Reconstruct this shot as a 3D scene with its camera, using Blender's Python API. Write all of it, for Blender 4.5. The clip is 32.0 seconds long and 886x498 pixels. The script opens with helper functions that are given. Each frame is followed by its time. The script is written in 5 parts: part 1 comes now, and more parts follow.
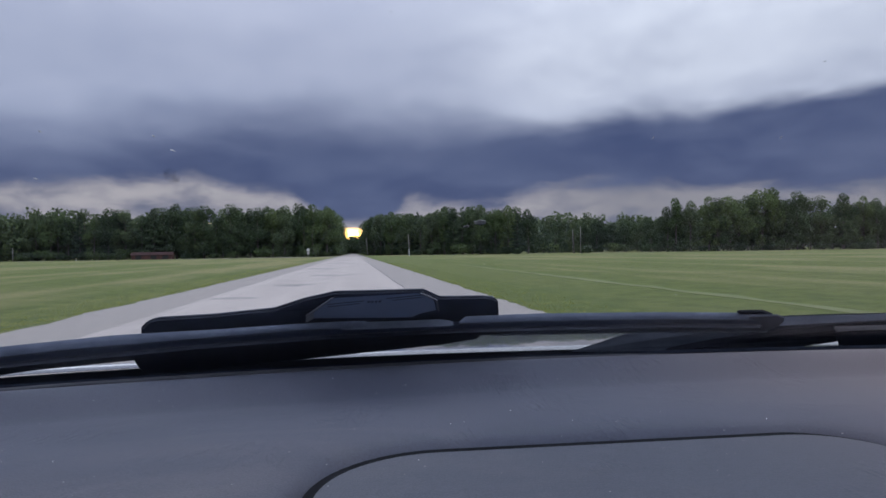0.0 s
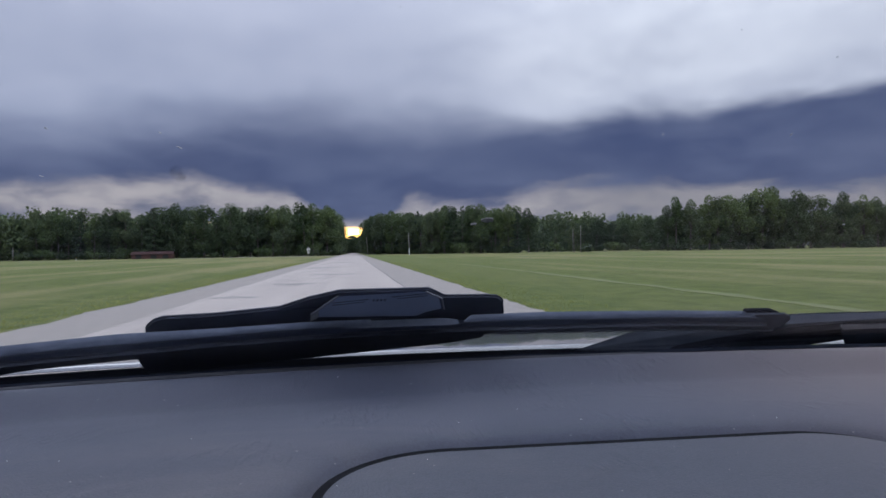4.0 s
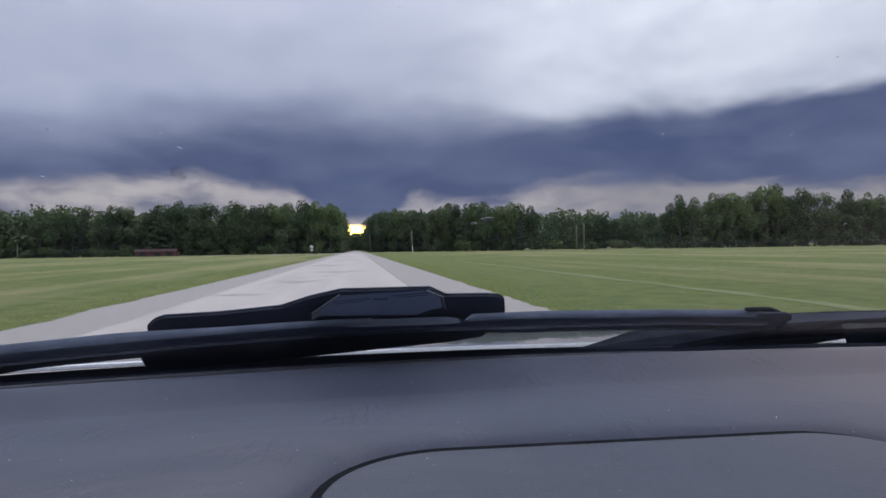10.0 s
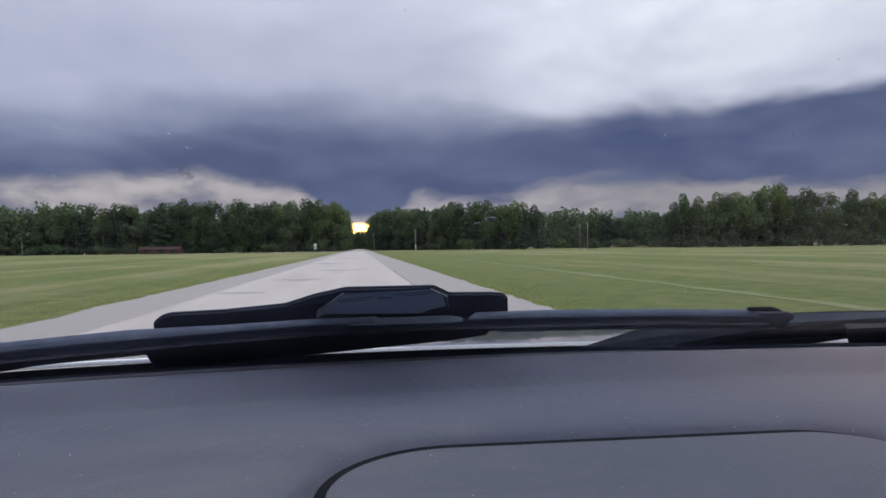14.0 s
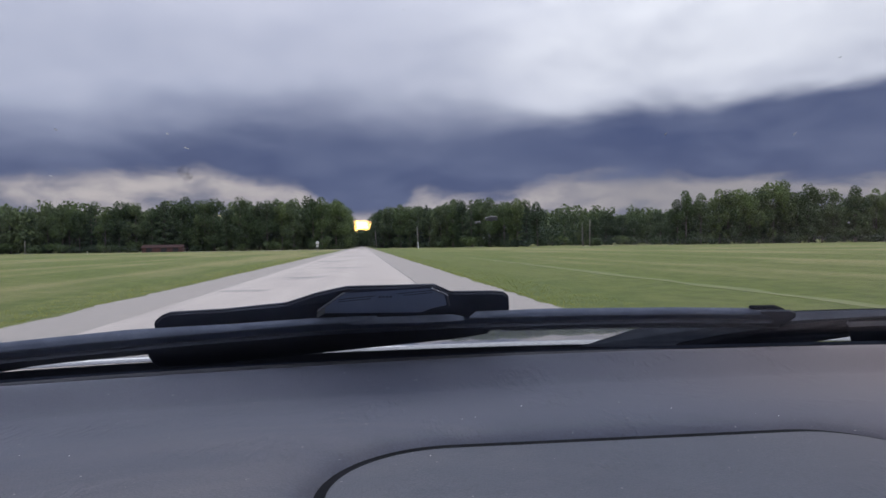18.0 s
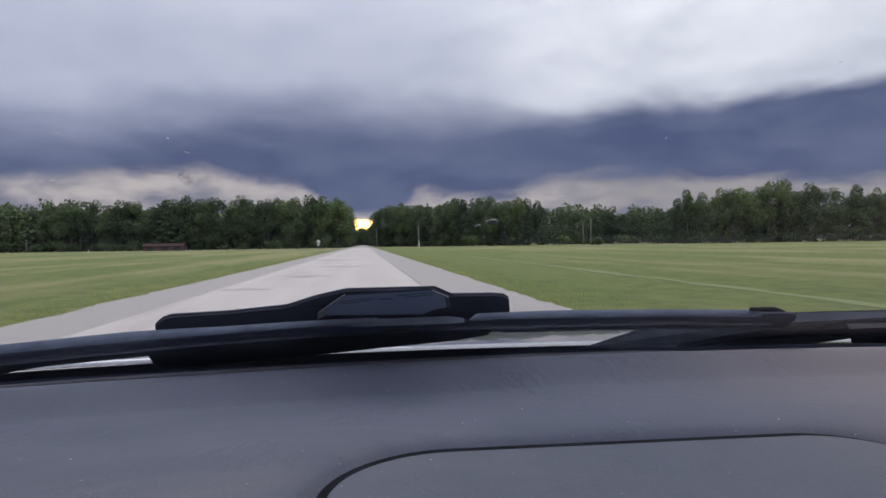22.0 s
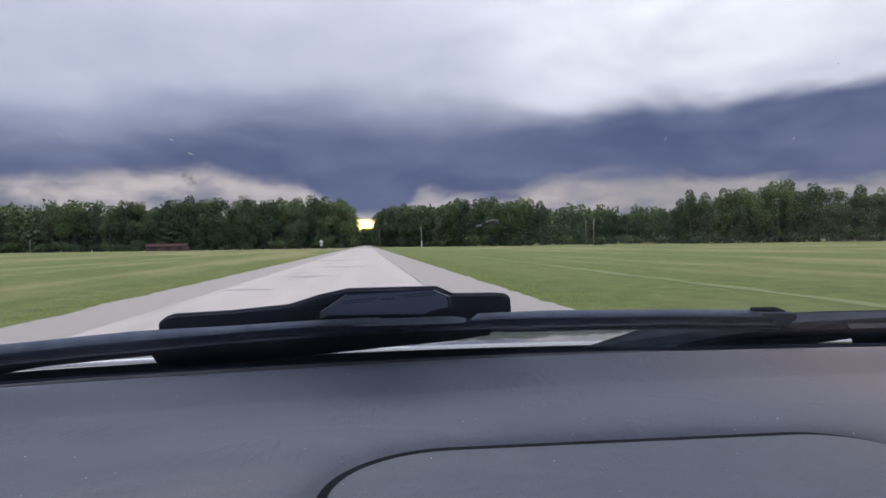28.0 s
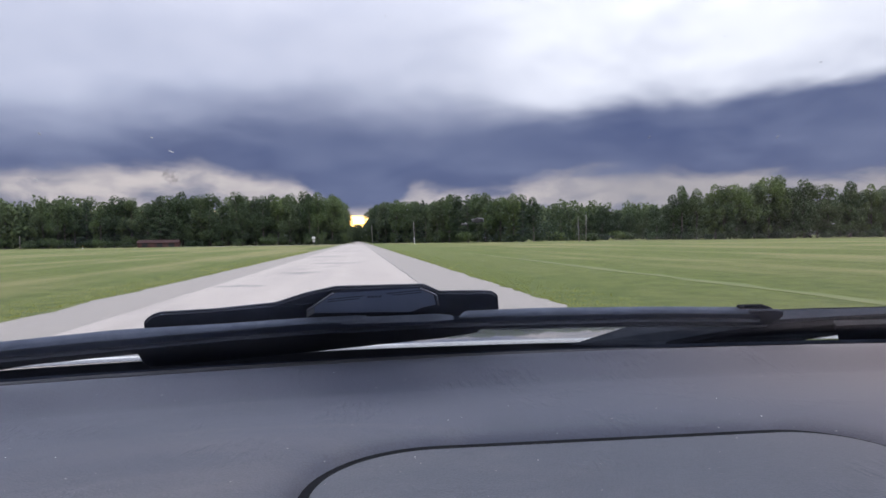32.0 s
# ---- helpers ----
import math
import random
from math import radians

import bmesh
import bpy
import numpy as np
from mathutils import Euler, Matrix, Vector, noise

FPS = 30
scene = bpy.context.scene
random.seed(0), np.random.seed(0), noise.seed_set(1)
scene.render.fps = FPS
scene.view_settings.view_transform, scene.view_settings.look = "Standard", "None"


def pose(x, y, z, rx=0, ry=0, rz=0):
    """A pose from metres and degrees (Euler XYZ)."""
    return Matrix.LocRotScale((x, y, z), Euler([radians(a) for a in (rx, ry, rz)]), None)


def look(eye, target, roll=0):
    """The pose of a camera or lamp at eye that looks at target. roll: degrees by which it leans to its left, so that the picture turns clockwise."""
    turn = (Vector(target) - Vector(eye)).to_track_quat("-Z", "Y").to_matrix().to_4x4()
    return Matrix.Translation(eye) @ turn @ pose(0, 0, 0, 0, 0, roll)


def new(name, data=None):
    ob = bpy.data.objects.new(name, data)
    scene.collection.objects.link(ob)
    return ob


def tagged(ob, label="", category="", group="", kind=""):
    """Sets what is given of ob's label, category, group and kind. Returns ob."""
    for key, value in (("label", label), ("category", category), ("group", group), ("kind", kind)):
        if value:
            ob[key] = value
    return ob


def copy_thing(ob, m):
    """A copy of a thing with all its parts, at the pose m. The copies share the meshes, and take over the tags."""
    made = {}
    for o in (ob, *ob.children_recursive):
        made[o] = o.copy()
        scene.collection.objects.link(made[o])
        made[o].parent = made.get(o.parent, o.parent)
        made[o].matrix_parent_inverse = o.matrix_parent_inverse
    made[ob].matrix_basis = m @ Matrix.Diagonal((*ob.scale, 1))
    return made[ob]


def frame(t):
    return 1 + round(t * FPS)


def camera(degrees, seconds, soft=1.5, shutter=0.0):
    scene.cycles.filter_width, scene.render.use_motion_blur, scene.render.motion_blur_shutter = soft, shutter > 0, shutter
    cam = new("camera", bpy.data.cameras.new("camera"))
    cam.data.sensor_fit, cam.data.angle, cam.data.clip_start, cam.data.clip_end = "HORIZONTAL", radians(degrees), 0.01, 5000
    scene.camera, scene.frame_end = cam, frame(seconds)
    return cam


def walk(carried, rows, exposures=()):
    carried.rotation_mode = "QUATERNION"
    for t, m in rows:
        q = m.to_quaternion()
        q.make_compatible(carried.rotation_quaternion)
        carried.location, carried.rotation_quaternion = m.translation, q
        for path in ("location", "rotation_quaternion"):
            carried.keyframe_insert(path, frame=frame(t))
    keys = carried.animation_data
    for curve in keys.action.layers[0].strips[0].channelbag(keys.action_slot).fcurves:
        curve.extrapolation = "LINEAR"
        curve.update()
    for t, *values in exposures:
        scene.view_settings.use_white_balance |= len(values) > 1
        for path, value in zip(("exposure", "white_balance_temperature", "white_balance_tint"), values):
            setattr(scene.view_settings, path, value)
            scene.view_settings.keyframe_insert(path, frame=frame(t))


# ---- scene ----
# A country road runs along +y through mown fields towards woods. The car stands on it; the camera is on its dashboard.
cam = camera(65.0, 32.0, soft=1.6)

# seconds, sideways, forward, height, turn, tilt, lean: the small sway of the camera over the dashboard
ROWS = [
    (0, 0.0026, 0.0009, 1.1978, -7.30, 0.22, 0.87), (0.5, 0.0022, 0.0021, 1.1980, -7.34, 0.20, 0.93), (1, 0.0030, 0.0028, 1.1981, -7.31, 0.17, 0.94),
    (1.5, 0.0016, 0.0027, 1.1978, -7.28, 0.19, 0.90), (2, 0.0014, 0.0035, 1.1974, -7.30, 0.15, 0.94), (2.5, 0.0011, 0.0030, 1.1974, -7.29, 0.15, 0.92),
    (3, 0.0013, 0.0042, 1.1980, -7.28, 0.14, 0.93), (3.5, 0.0005, 0.0035, 1.1972, -7.29, 0.14, 0.93), (5.5, -0.0020, 0.0037, 1.1979, -7.24, 0.12, 0.82),
    (6, -0.0007, 0.0028, 1.1975, -7.22, 0.10, 0.76), (6.5, -0.0003, 0.0022, 1.1978, -7.21, 0.09, 0.82), (7, -0.0000, 0.0035, 1.1970, -7.21, 0.05, 0.85),
    (7.5, 0.0003, 0.0026, 1.1984, -7.13, 0.05, 0.85), (8, 0.0003, 0.0027, 1.1985, -7.13, 0.04, 0.87), (8.5, 0.0001, 0.0035, 1.1983, -7.09, 0.01, 0.90),
    (9, 0.0003, 0.0038, 1.1977, -7.02, -0.01, 0.84), (9.5, 0.0004, 0.0030, 1.1980, -7.04, -0.04, 0.88), (10, 0.0008, 0.0028, 1.1982, -7.03, -0.05, 0.90),
    (10.5, 0.0013, 0.0024, 1.1988, -6.99, -0.04, 0.79), (11, 0.0015, 0.0020, 1.1986, -6.95, -0.07, 0.85), (11.5, 0.0013, 0.0032, 1.1982, -6.91, -0.12, 0.90),
    (12, 0.0007, -0.0016, 1.1987, -6.86, -0.07, 0.77), (12.5, 0.0005, -0.0003, 1.1974, -6.87, -0.15, 0.90), (13, 0.0006, 0.0006, 1.1982, -6.83, -0.17, 0.89),
    (13.5, -0.0000, 0.0013, 1.1980, -6.82, -0.20, 0.92), (14, 0.0002, -0.0005, 1.1986, -6.75, -0.17, 0.73), (14.5, 0.0002, 0.0021, 1.1979, -6.77, -0.25, 0.93),
    (16.5, 0.0013, -0.0001, 1.1997, -6.68, -0.29, 0.80), (17, 0.0006, 0.0006, 1.1993, -6.62, -0.33, 0.92), (17.5, 0.0014, 0.0008, 1.1995, -6.57, -0.37, 0.92),
    (18, 0.0013, 0.0003, 1.1995, -6.57, -0.37, 0.85), (18.5, 0.0009, -0.0009, 1.2010, -6.57, -0.32, 0.76), (19, 0.0015, -0.0005, 1.2001, -6.54, -0.38, 0.87),
    (19.5, 0.0022, 0.0016, 1.1996, -6.53, -0.43, 0.91), (20, 0.0014, 0.0003, 1.2010, -6.53, -0.41, 0.85), (20.5, 0.0006, 0.0006, 1.2010, -6.53, -0.41, 0.82),
    (21, 0.0002, 0.0017, 1.1997, -6.50, -0.47, 0.89), (21.5, 0.0003, 0.0001, 1.2011, -6.47, -0.46, 0.83), (22, 0.0016, 0.0001, 1.2017, -6.49, -0.47, 0.81),
    (22.5, 0.0027, 0.0017, 1.2001, -6.49, -0.54, 0.96), (23, 0.0020, 0.0002, 1.2013, -6.45, -0.50, 0.84), (23.5, 0.0003, -0.0025, 1.2008, -6.45, -0.49, 0.83),
    (24, 0.0006, -0.0001, 1.2017, -6.42, -0.51, 0.82), (24.5, -0.0003, -0.0012, 1.2010, -6.40, -0.48, 0.71), (25, 0.0014, -0.0014, 1.2015, -6.38, -0.51, 0.81),
    (25.5, 0.0027, -0.0025, 1.2020, -6.37, -0.50, 0.83), (27.5, 0.0031, -0.0023, 1.2028, -6.29, -0.49, 0.80), (28, 0.0022, -0.0025, 1.2017, -6.26, -0.45, 0.82),
    (28.5, 0.0007, -0.0008, 1.2018, -6.45, -0.52, 0.86), (29, 0.0005, 0.0002, 1.2004, -6.60, -0.44, 0.85), (29.5, 0.0032, -0.0019, 1.2010, -6.36, -0.55, 0.78),
    (30, 0.0015, 0.0010, 1.2014, -6.51, -0.79, 0.86), (30.5, 0.0028, -0.0007, 1.2015, -6.42, -0.53, 0.83), (31, 0.0039, -0.0005, 1.2025, -6.44, -0.50, 0.89),
    (31.5, 0.0031, -0.0007, 1.2018, -6.70, -0.59, 0.85), (32, 0.0060, -0.0019, 1.2026, -6.87, -0.77, 0.84),
]

walk(cam, [(t, pose(x, y, z, 90 + tilt, lean, turn)) for t, x, y, z, turn, tilt, lean in ROWS],
     exposures=[(0, -0.18, 6000, 10), (6, -0.12, 6100, 10), (14, 0.0, 6350, 10), (23, 0.05, 6500, 10), (25.5, 0.08, 6500, 10), (28, 0.20, 6500, 10), (30, 0.30, 6500, 10), (32, 0.38, 6500, 10)])


# ---- world: a dark shelf cloud over a lit horizon ----
class Nodes:
    """Short spelling for a node tree."""

    def __init__(self, tree):
        self.tree = tree
        self.tree.nodes.clear()

    def add(self, kind, **values):
        node = self.tree.nodes.new(kind)
        for key, value in values.items():
            if key in node.inputs:
                self.put(node.inputs[key], value)
        return node

    def put(self, socket, value):
        if isinstance(value, bpy.types.NodeSocket):
            self.tree.links.new(value, socket)
        else:
            socket.default_value = value

    def math(self, op, a, b=0.0, c=0.0, clamp=False):
        node = self.tree.nodes.new("ShaderNodeMath")
        node.operation, node.use_clamp = op, clamp
        for i, value in enumerate((a, b, c)):
            self.put(node.inputs[i], value)
        return node.outputs[0]

    def smooth(self, value, low, high):
        node = self.tree.nodes.new("ShaderNodeMapRange")
        node.interpolation_type = "SMOOTHSTEP"
        for i, v in enumerate((value, low, high, 0.0, 1.0)):
            self.put(node.inputs[i], v)
        return node.outputs[0]

    def noise(self, vector, scale, detail=4.0, rough=0.55, distort=0.0):
        node = self.tree.nodes.new("ShaderNodeTexNoise")
        for i, v in (("Vector", vector), ("Scale", scale), ("Detail", detail), ("Roughness", rough), ("Distortion", distort)):
            self.put(node.inputs[i], v)
        return node.outputs["Fac"]

    def scaled(self, vector, scale):
        node = self.tree.nodes.new("ShaderNodeVectorMath")
        node.operation = "MULTIPLY"
        self.put(node.inputs[0], vector)
        self.put(node.inputs[1], scale)
        return node.outputs[0]

    def mix(self, fac, a, b):
        node = self.tree.nodes.new("ShaderNodeMix")
        node.data_type = "RGBA"
        self.put(node.inputs[0], fac)
        for i, v in ((6, a), (7, b)):
            self.put(node.inputs[i], v if isinstance(v, bpy.types.NodeSocket) else (*v, 1.0))
        return node.outputs[2]

    def curve(self, value, low, high, points):
        """A function of value given by a few (place, height) pairs; heights from 0 to 20."""
        t = self.math("DIVIDE", self.math("SUBTRACT", value, low), high - low, clamp=True)
        ramp = self.tree.nodes.new("ShaderNodeValToRGB")
        ramp.color_ramp.interpolation = "EASE"
        stops = ramp.color_ramp.elements
        while len(stops) < len(points):
            stops.new(0.5)
        for stop, (place, height) in zip(stops, points):
            stop.position = (place - low) / (high - low)
            stop.color = (height / 20.0,) * 3 + (1.0,)
        self.put(ramp.inputs[0], t)
        return self.math("MULTIPLY", ramp.outputs[0], 20.0)


def build_sky():
    world = bpy.data.worlds.new("sky")
    world.use_nodes = True
    scene.world = world
    n = Nodes(world.node_tree)
    way = n.add("ShaderNodeTexCoord").outputs["Generated"]
    split = n.add("ShaderNodeSeparateXYZ", Vector=way)
    x, y, z = split.outputs
    az = n.math("MULTIPLY", n.math("ARCTAN2", x, y), 57.2958)
    el = n.math("MULTIPLY", n.math("ARCSINE", z), 57.2958)
    wide = n.scaled(way, (3.0, 3.0, 8.0))
    fine = n.scaled(way, (8.0, 8.0, 24.0))
    n1 = n.noise(wide, 1.5, 3.0, 0.5, 0.3)
    n2 = n.noise(fine, 1.0, 4.0, 0.5, 0.4)
    n3 = n.noise(n.scaled(way, (22.0, 22.0, 40.0)), 1.0, 4.0, 0.52, 0.4)
    n4 = n.noise(n.scaled(way, (10.0, 10.0, 22.0)), 1.0, 4.0, 0.52, 0.5)
    # heights of the cloud edges, in degrees, by compass angle
    top_edge = n.curve(az, -60, 60, [(-60, 8), (-26, 8.3), (-15, 9.4), (-2, 11.0), (9, 10.8), (12, 10.5), (18, 10.5), (30, 10.6), (40, 10.8), (60, 9)])
    low_edge = n.curve(az, -60, 60, [(-60, 4.2), (-34, 4.6), (-26, 5.4), (-17, 6.0), (-12.5, 6.5), (-9, 5.4), (-5, 4.5), (-1, 2.6), (2, 2.4), (5, 3.9), (11, 4.2), (17, 5.3), (25, 5.0), (32, 4.6), (42, 4.0), (60, 3.4)])
    lit_top = n.curve(az, -40, 40, [(-40, 2.6), (-28, 2.5), (-21, 0.7), (-17, 2.3), (-8, 2.3), (-4, 1.5), (-2, 1.95), (3, 1.9), (6, 1.8), (16, 2.2), (20, 0.3), (40, 0.0)])
    warp1 = n.math("MULTIPLY", n.math("SUBTRACT", n1, 0.5), 7.0)
    warp2 = n.math("MULTIPLY", n.math("SUBTRACT", n2, 0.5), 2.6)
    warp3 = n.math("MULTIPLY", n.math("SUBTRACT", n3, 0.5), 1.6)
    # soft veil over the dark shelf, crisper where the shelf rises to the right
    h = n.math("ADD", n.math("SUBTRACT", el, top_edge), n.math("ADD", n.math("MULTIPLY", warp1, 0.45), n.math("MULTIPLY", warp2, 0.35)))
    crisp = n.smooth(az, 6.0, 16.0)
    spread = n.math("MULTIPLY_ADD", n.smooth(az, 22.0, 34.0), -0.6, n.math("MULTIPLY_ADD", crisp, -2.6, 4.0))
    above = n.smooth(h, n.math("MULTIPLY", spread, -0.8), spread)
    # the shelf's ragged lower edge
    k = n.math("ADD", n.math("SUBTRACT", el, low_edge), n.math("ADD", n.math("MULTIPLY", warp2, 1.25), n.math("MULTIPLY", warp3, 0.9)))
    in_shelf = n.smooth(k, -0.85, 0.6)
    # colours
    low_fac = n.smooth(n.math("ADD", n.math("MULTIPLY", n4, 0.75), n.math("ADD", n.math("MULTIPLY", n3, 0.30), n.math("MULTIPLY", n.smooth(k, -3.2, -0.6), 0.10))), 0.42, 0.74)
    low = n.mix(low_fac, (0.190, 0.196, 0.265), (0.50, 0.455, 0.465))
    low = n.mix(n.smooth(az, 10.0, 24.0), low, n.mix(low_fac, (0.205, 0.210, 0.27), (0.34, 0.32, 0.345)))
    shelf = n.mix(n.smooth(n1, 0.3, 0.75), (0.068, 0.090, 0.190), (0.135, 0.160, 0.270))
    shelf = n.mix(n.smooth(az, -6.0, -24.0), shelf, n.mix(n.smooth(n1, 0.3, 0.75), (0.100, 0.125, 0.235), (0.170, 0.200, 0.320)))
    shelf = n.mix(n.math("MULTIPLY", n.smooth(n2, 0.35, 0.75), 0.35), shelf, (0.155, 0.180, 0.290))
    shelf = n.mix(n.smooth(n.math("ADD", k, warp1), 3.0, -2.0), shelf, (0.088, 0.108, 0.205))
    upper_fac = n.smooth(n.math("ADD", n.math("MULTIPLY", n1, 0.85), n.math("MULTIPLY", n2, 0.18)), 0.34, 0.72)
    upper_a = n.mix(n.smooth(az, -5.0, 30.0), (0.37, 0.405, 0.55), (0.36, 0.39, 0.52))
    upper_b = n.mix(n.smooth(az, -5.0, 30.0), (0.56, 0.58, 0.71), (0.90, 0.915, 1.0))
    climb = n.smooth(n.math("MULTIPLY_ADD", crisp, 2.6, n.math("ADD", el, n.math("ADD", n.math("MULTIPLY", warp1, 0.5), n.math("MULTIPLY", warp2, 0.6)))), 8.5, 21.0)
    upper = n.mix(n.math("MULTIPLY_ADD", climb, 0.60, n.math("ADD", n.math("MULTIPLY", upper_fac, 0.30), n.math("MULTIPLY", n.math("SUBTRACT", n3, 0.25), 0.34))), upper_a, upper_b)
    sky = n.mix(in_shelf, low, shelf)
    sky = n.mix(above, sky, upper)
    # the cloud deck thins overhead
    lift = n.math("MULTIPLY_ADD", n.smooth(el, 14.0, 55.0), 1.7, 1.0)
    bright = n.add("ShaderNodeVectorMath")
    bright.operation = "SCALE"
    n.put(bright.inputs[0], sky)
    n.put(bright.inputs["Scale"], lift)
    # clear evening sky in the gap along the horizon
    clear = n.add("ShaderNodeTexSky")
    clear.sky_type, clear.sun_disc = "NISHITA", False
    clear.sun_elevation, clear.sun_rotation = radians(8), radians(2)
    glow = n.add("ShaderNodeVectorMath")
    glow.operation = "MULTIPLY_ADD"
    n.put(glow.inputs[0], clear.outputs[0])
    n.put(glow.inputs[1], (0.10, 0.09, 0.06))
    n.put(glow.inputs[2], (1.35, 1.05, 0.58))
    gap_h = n.math("ADD", n.math("SUBTRACT", lit_top, el), n.math("ADD", n.math("MULTIPLY", warp3, 1.3), n.math("MULTIPLY", warp2, 0.35)))
    gap = n.math("MULTIPLY", n.smooth(gap_h, -0.15, 0.55), n.smooth(el, 0.5, 1.2))
    full = n.mix(gap, bright.outputs[0], glow.outputs[0])
    back = n.add("ShaderNodeBackground", Color=full, Strength=1.0)
    out = n.add("ShaderNodeOutputWorld")
    n.put(out.inputs[0], back.outputs[0])


build_sky()
sun_data = bpy.data.lights.new("sun", "SUN")
sun_data.energy, sun_data.angle, sun_data.color = 0.6, radians(30), (0.96, 0.98, 1.0)
sun = new("sun", sun_data)
sun.matrix_world = look((-12, 45, 48), (0, 0, 0))


# ---- materials ----
def surface(name, a, b, scale, rough=0.7, bump=0.2, fine=6.0, metal=0.0, detail=6.0, spread=(0.35, 0.65), each=0.0, depth=0.01, coat=0.0, spec=0.5):
    """A two-scale noise material: a and b are its colours, scale its coarse grain per metre, fine the ratio of the small grain."""
    m = bpy.data.materials.new(name)
    m.use_nodes = True
    n = Nodes(m.node_tree)
    at = n.add("ShaderNodeTexCoord").outputs["Object"]
    big = n.noise(at, scale, detail, 0.6, 0.2)
    small = n.noise(at, scale * fine, 4.0, 0.65)
    fac = n.smooth(n.math("ADD", n.math("MULTIPLY", big, 0.65), n.math("MULTIPLY", small, 0.35)), *spread)
    col = n.mix(fac, a, b)
    if each:
        rnd = n.add("ShaderNodeObjectInfo").outputs["Random"]
        hsv = n.add("ShaderNodeHueSaturation", Color=col, Value=n.math("MULTIPLY_ADD", rnd, each, 1.0 - each / 2),
                    Hue=n.math("MULTIPLY_ADD", rnd, 0.05, 0.475))
        col = hsv.outputs[0]
    p = n.add("ShaderNodeBsdfPrincipled", Roughness=n.math("MULTIPLY_ADD", small, 0.25, rough - 0.12), Metallic=metal)
    n.put(p.inputs["Base Color"], col)
    n.put(p.inputs["Coat Weight"], coat)
    n.put(p.inputs["Specular IOR Level"], spec)
    if bump:
        bp = n.add("ShaderNodeBump", Strength=bump, Distance=depth, Height=n.math("ADD", n.math("MULTIPLY", big, 0.5), small))
        n.put(p.inputs["Normal"], bp.outputs[0])
    out = n.add("ShaderNodeOutputMaterial")
    n.put(out.inputs[0], p.outputs[0])
    return m


def glass_material():
    m = bpy.data.materials.new("clear_glass")
    m.use_nodes = True
    p = m.node_tree.nodes["Principled BSDF"]
    p.inputs["Base Color"].default_value = (0.97, 0.985, 0.98, 1)
    p.inputs["Roughness"].default_value = 0.0
    p.inputs["IOR"].default_value = 1.17
    p.inputs["Transmission Weight"].default_value = 1.0
    return m


def leaf_material(name, a, b):
    m = bpy.data.materials.new(name)
    m.use_nodes = True
    n = Nodes(m.node_tree)
    rnd = n.add("ShaderNodeObjectInfo").outputs["Random"]
    isl = n.add("ShaderNodeNewGeometry").outputs["Random Per Island"]
    at = n.add("ShaderNodeTexCoord").outputs["Object"]
    patch = n.noise(at, 0.35, 3.0)
    fac = n.math("ADD", n.math("MULTIPLY", isl, 0.25), n.math("MULTIPLY", n.smooth(patch, 0.3, 0.7), 0.7))
    col = n.mix(fac, a, b)
    hsv = n.add("ShaderNodeHueSaturation", Color=col, Value=n.math("MULTIPLY_ADD", rnd, 0.7, 0.65),
                Hue=n.math("MULTIPLY_ADD", rnd, -0.035, 0.515))
    p = n.add("ShaderNodeBsdfPrincipled", Roughness=0.6)
    n.put(p.inputs["Base Color"], hsv.outputs[0])
    n.put(p.inputs["Specular IOR Level"], 0.25)
    tr = n.add("ShaderNodeBsdfTranslucent", Color=hsv.outputs[0])
    mx = n.add("ShaderNodeMixShader", Fac=0.25)
    n.put(mx.inputs[1], p.outputs[0])
    n.put(mx.inputs[2], tr.outputs[0])
    out = n.add("ShaderNodeOutputMaterial")
    n.put(out.inputs[0], mx.outputs[0])
    return m


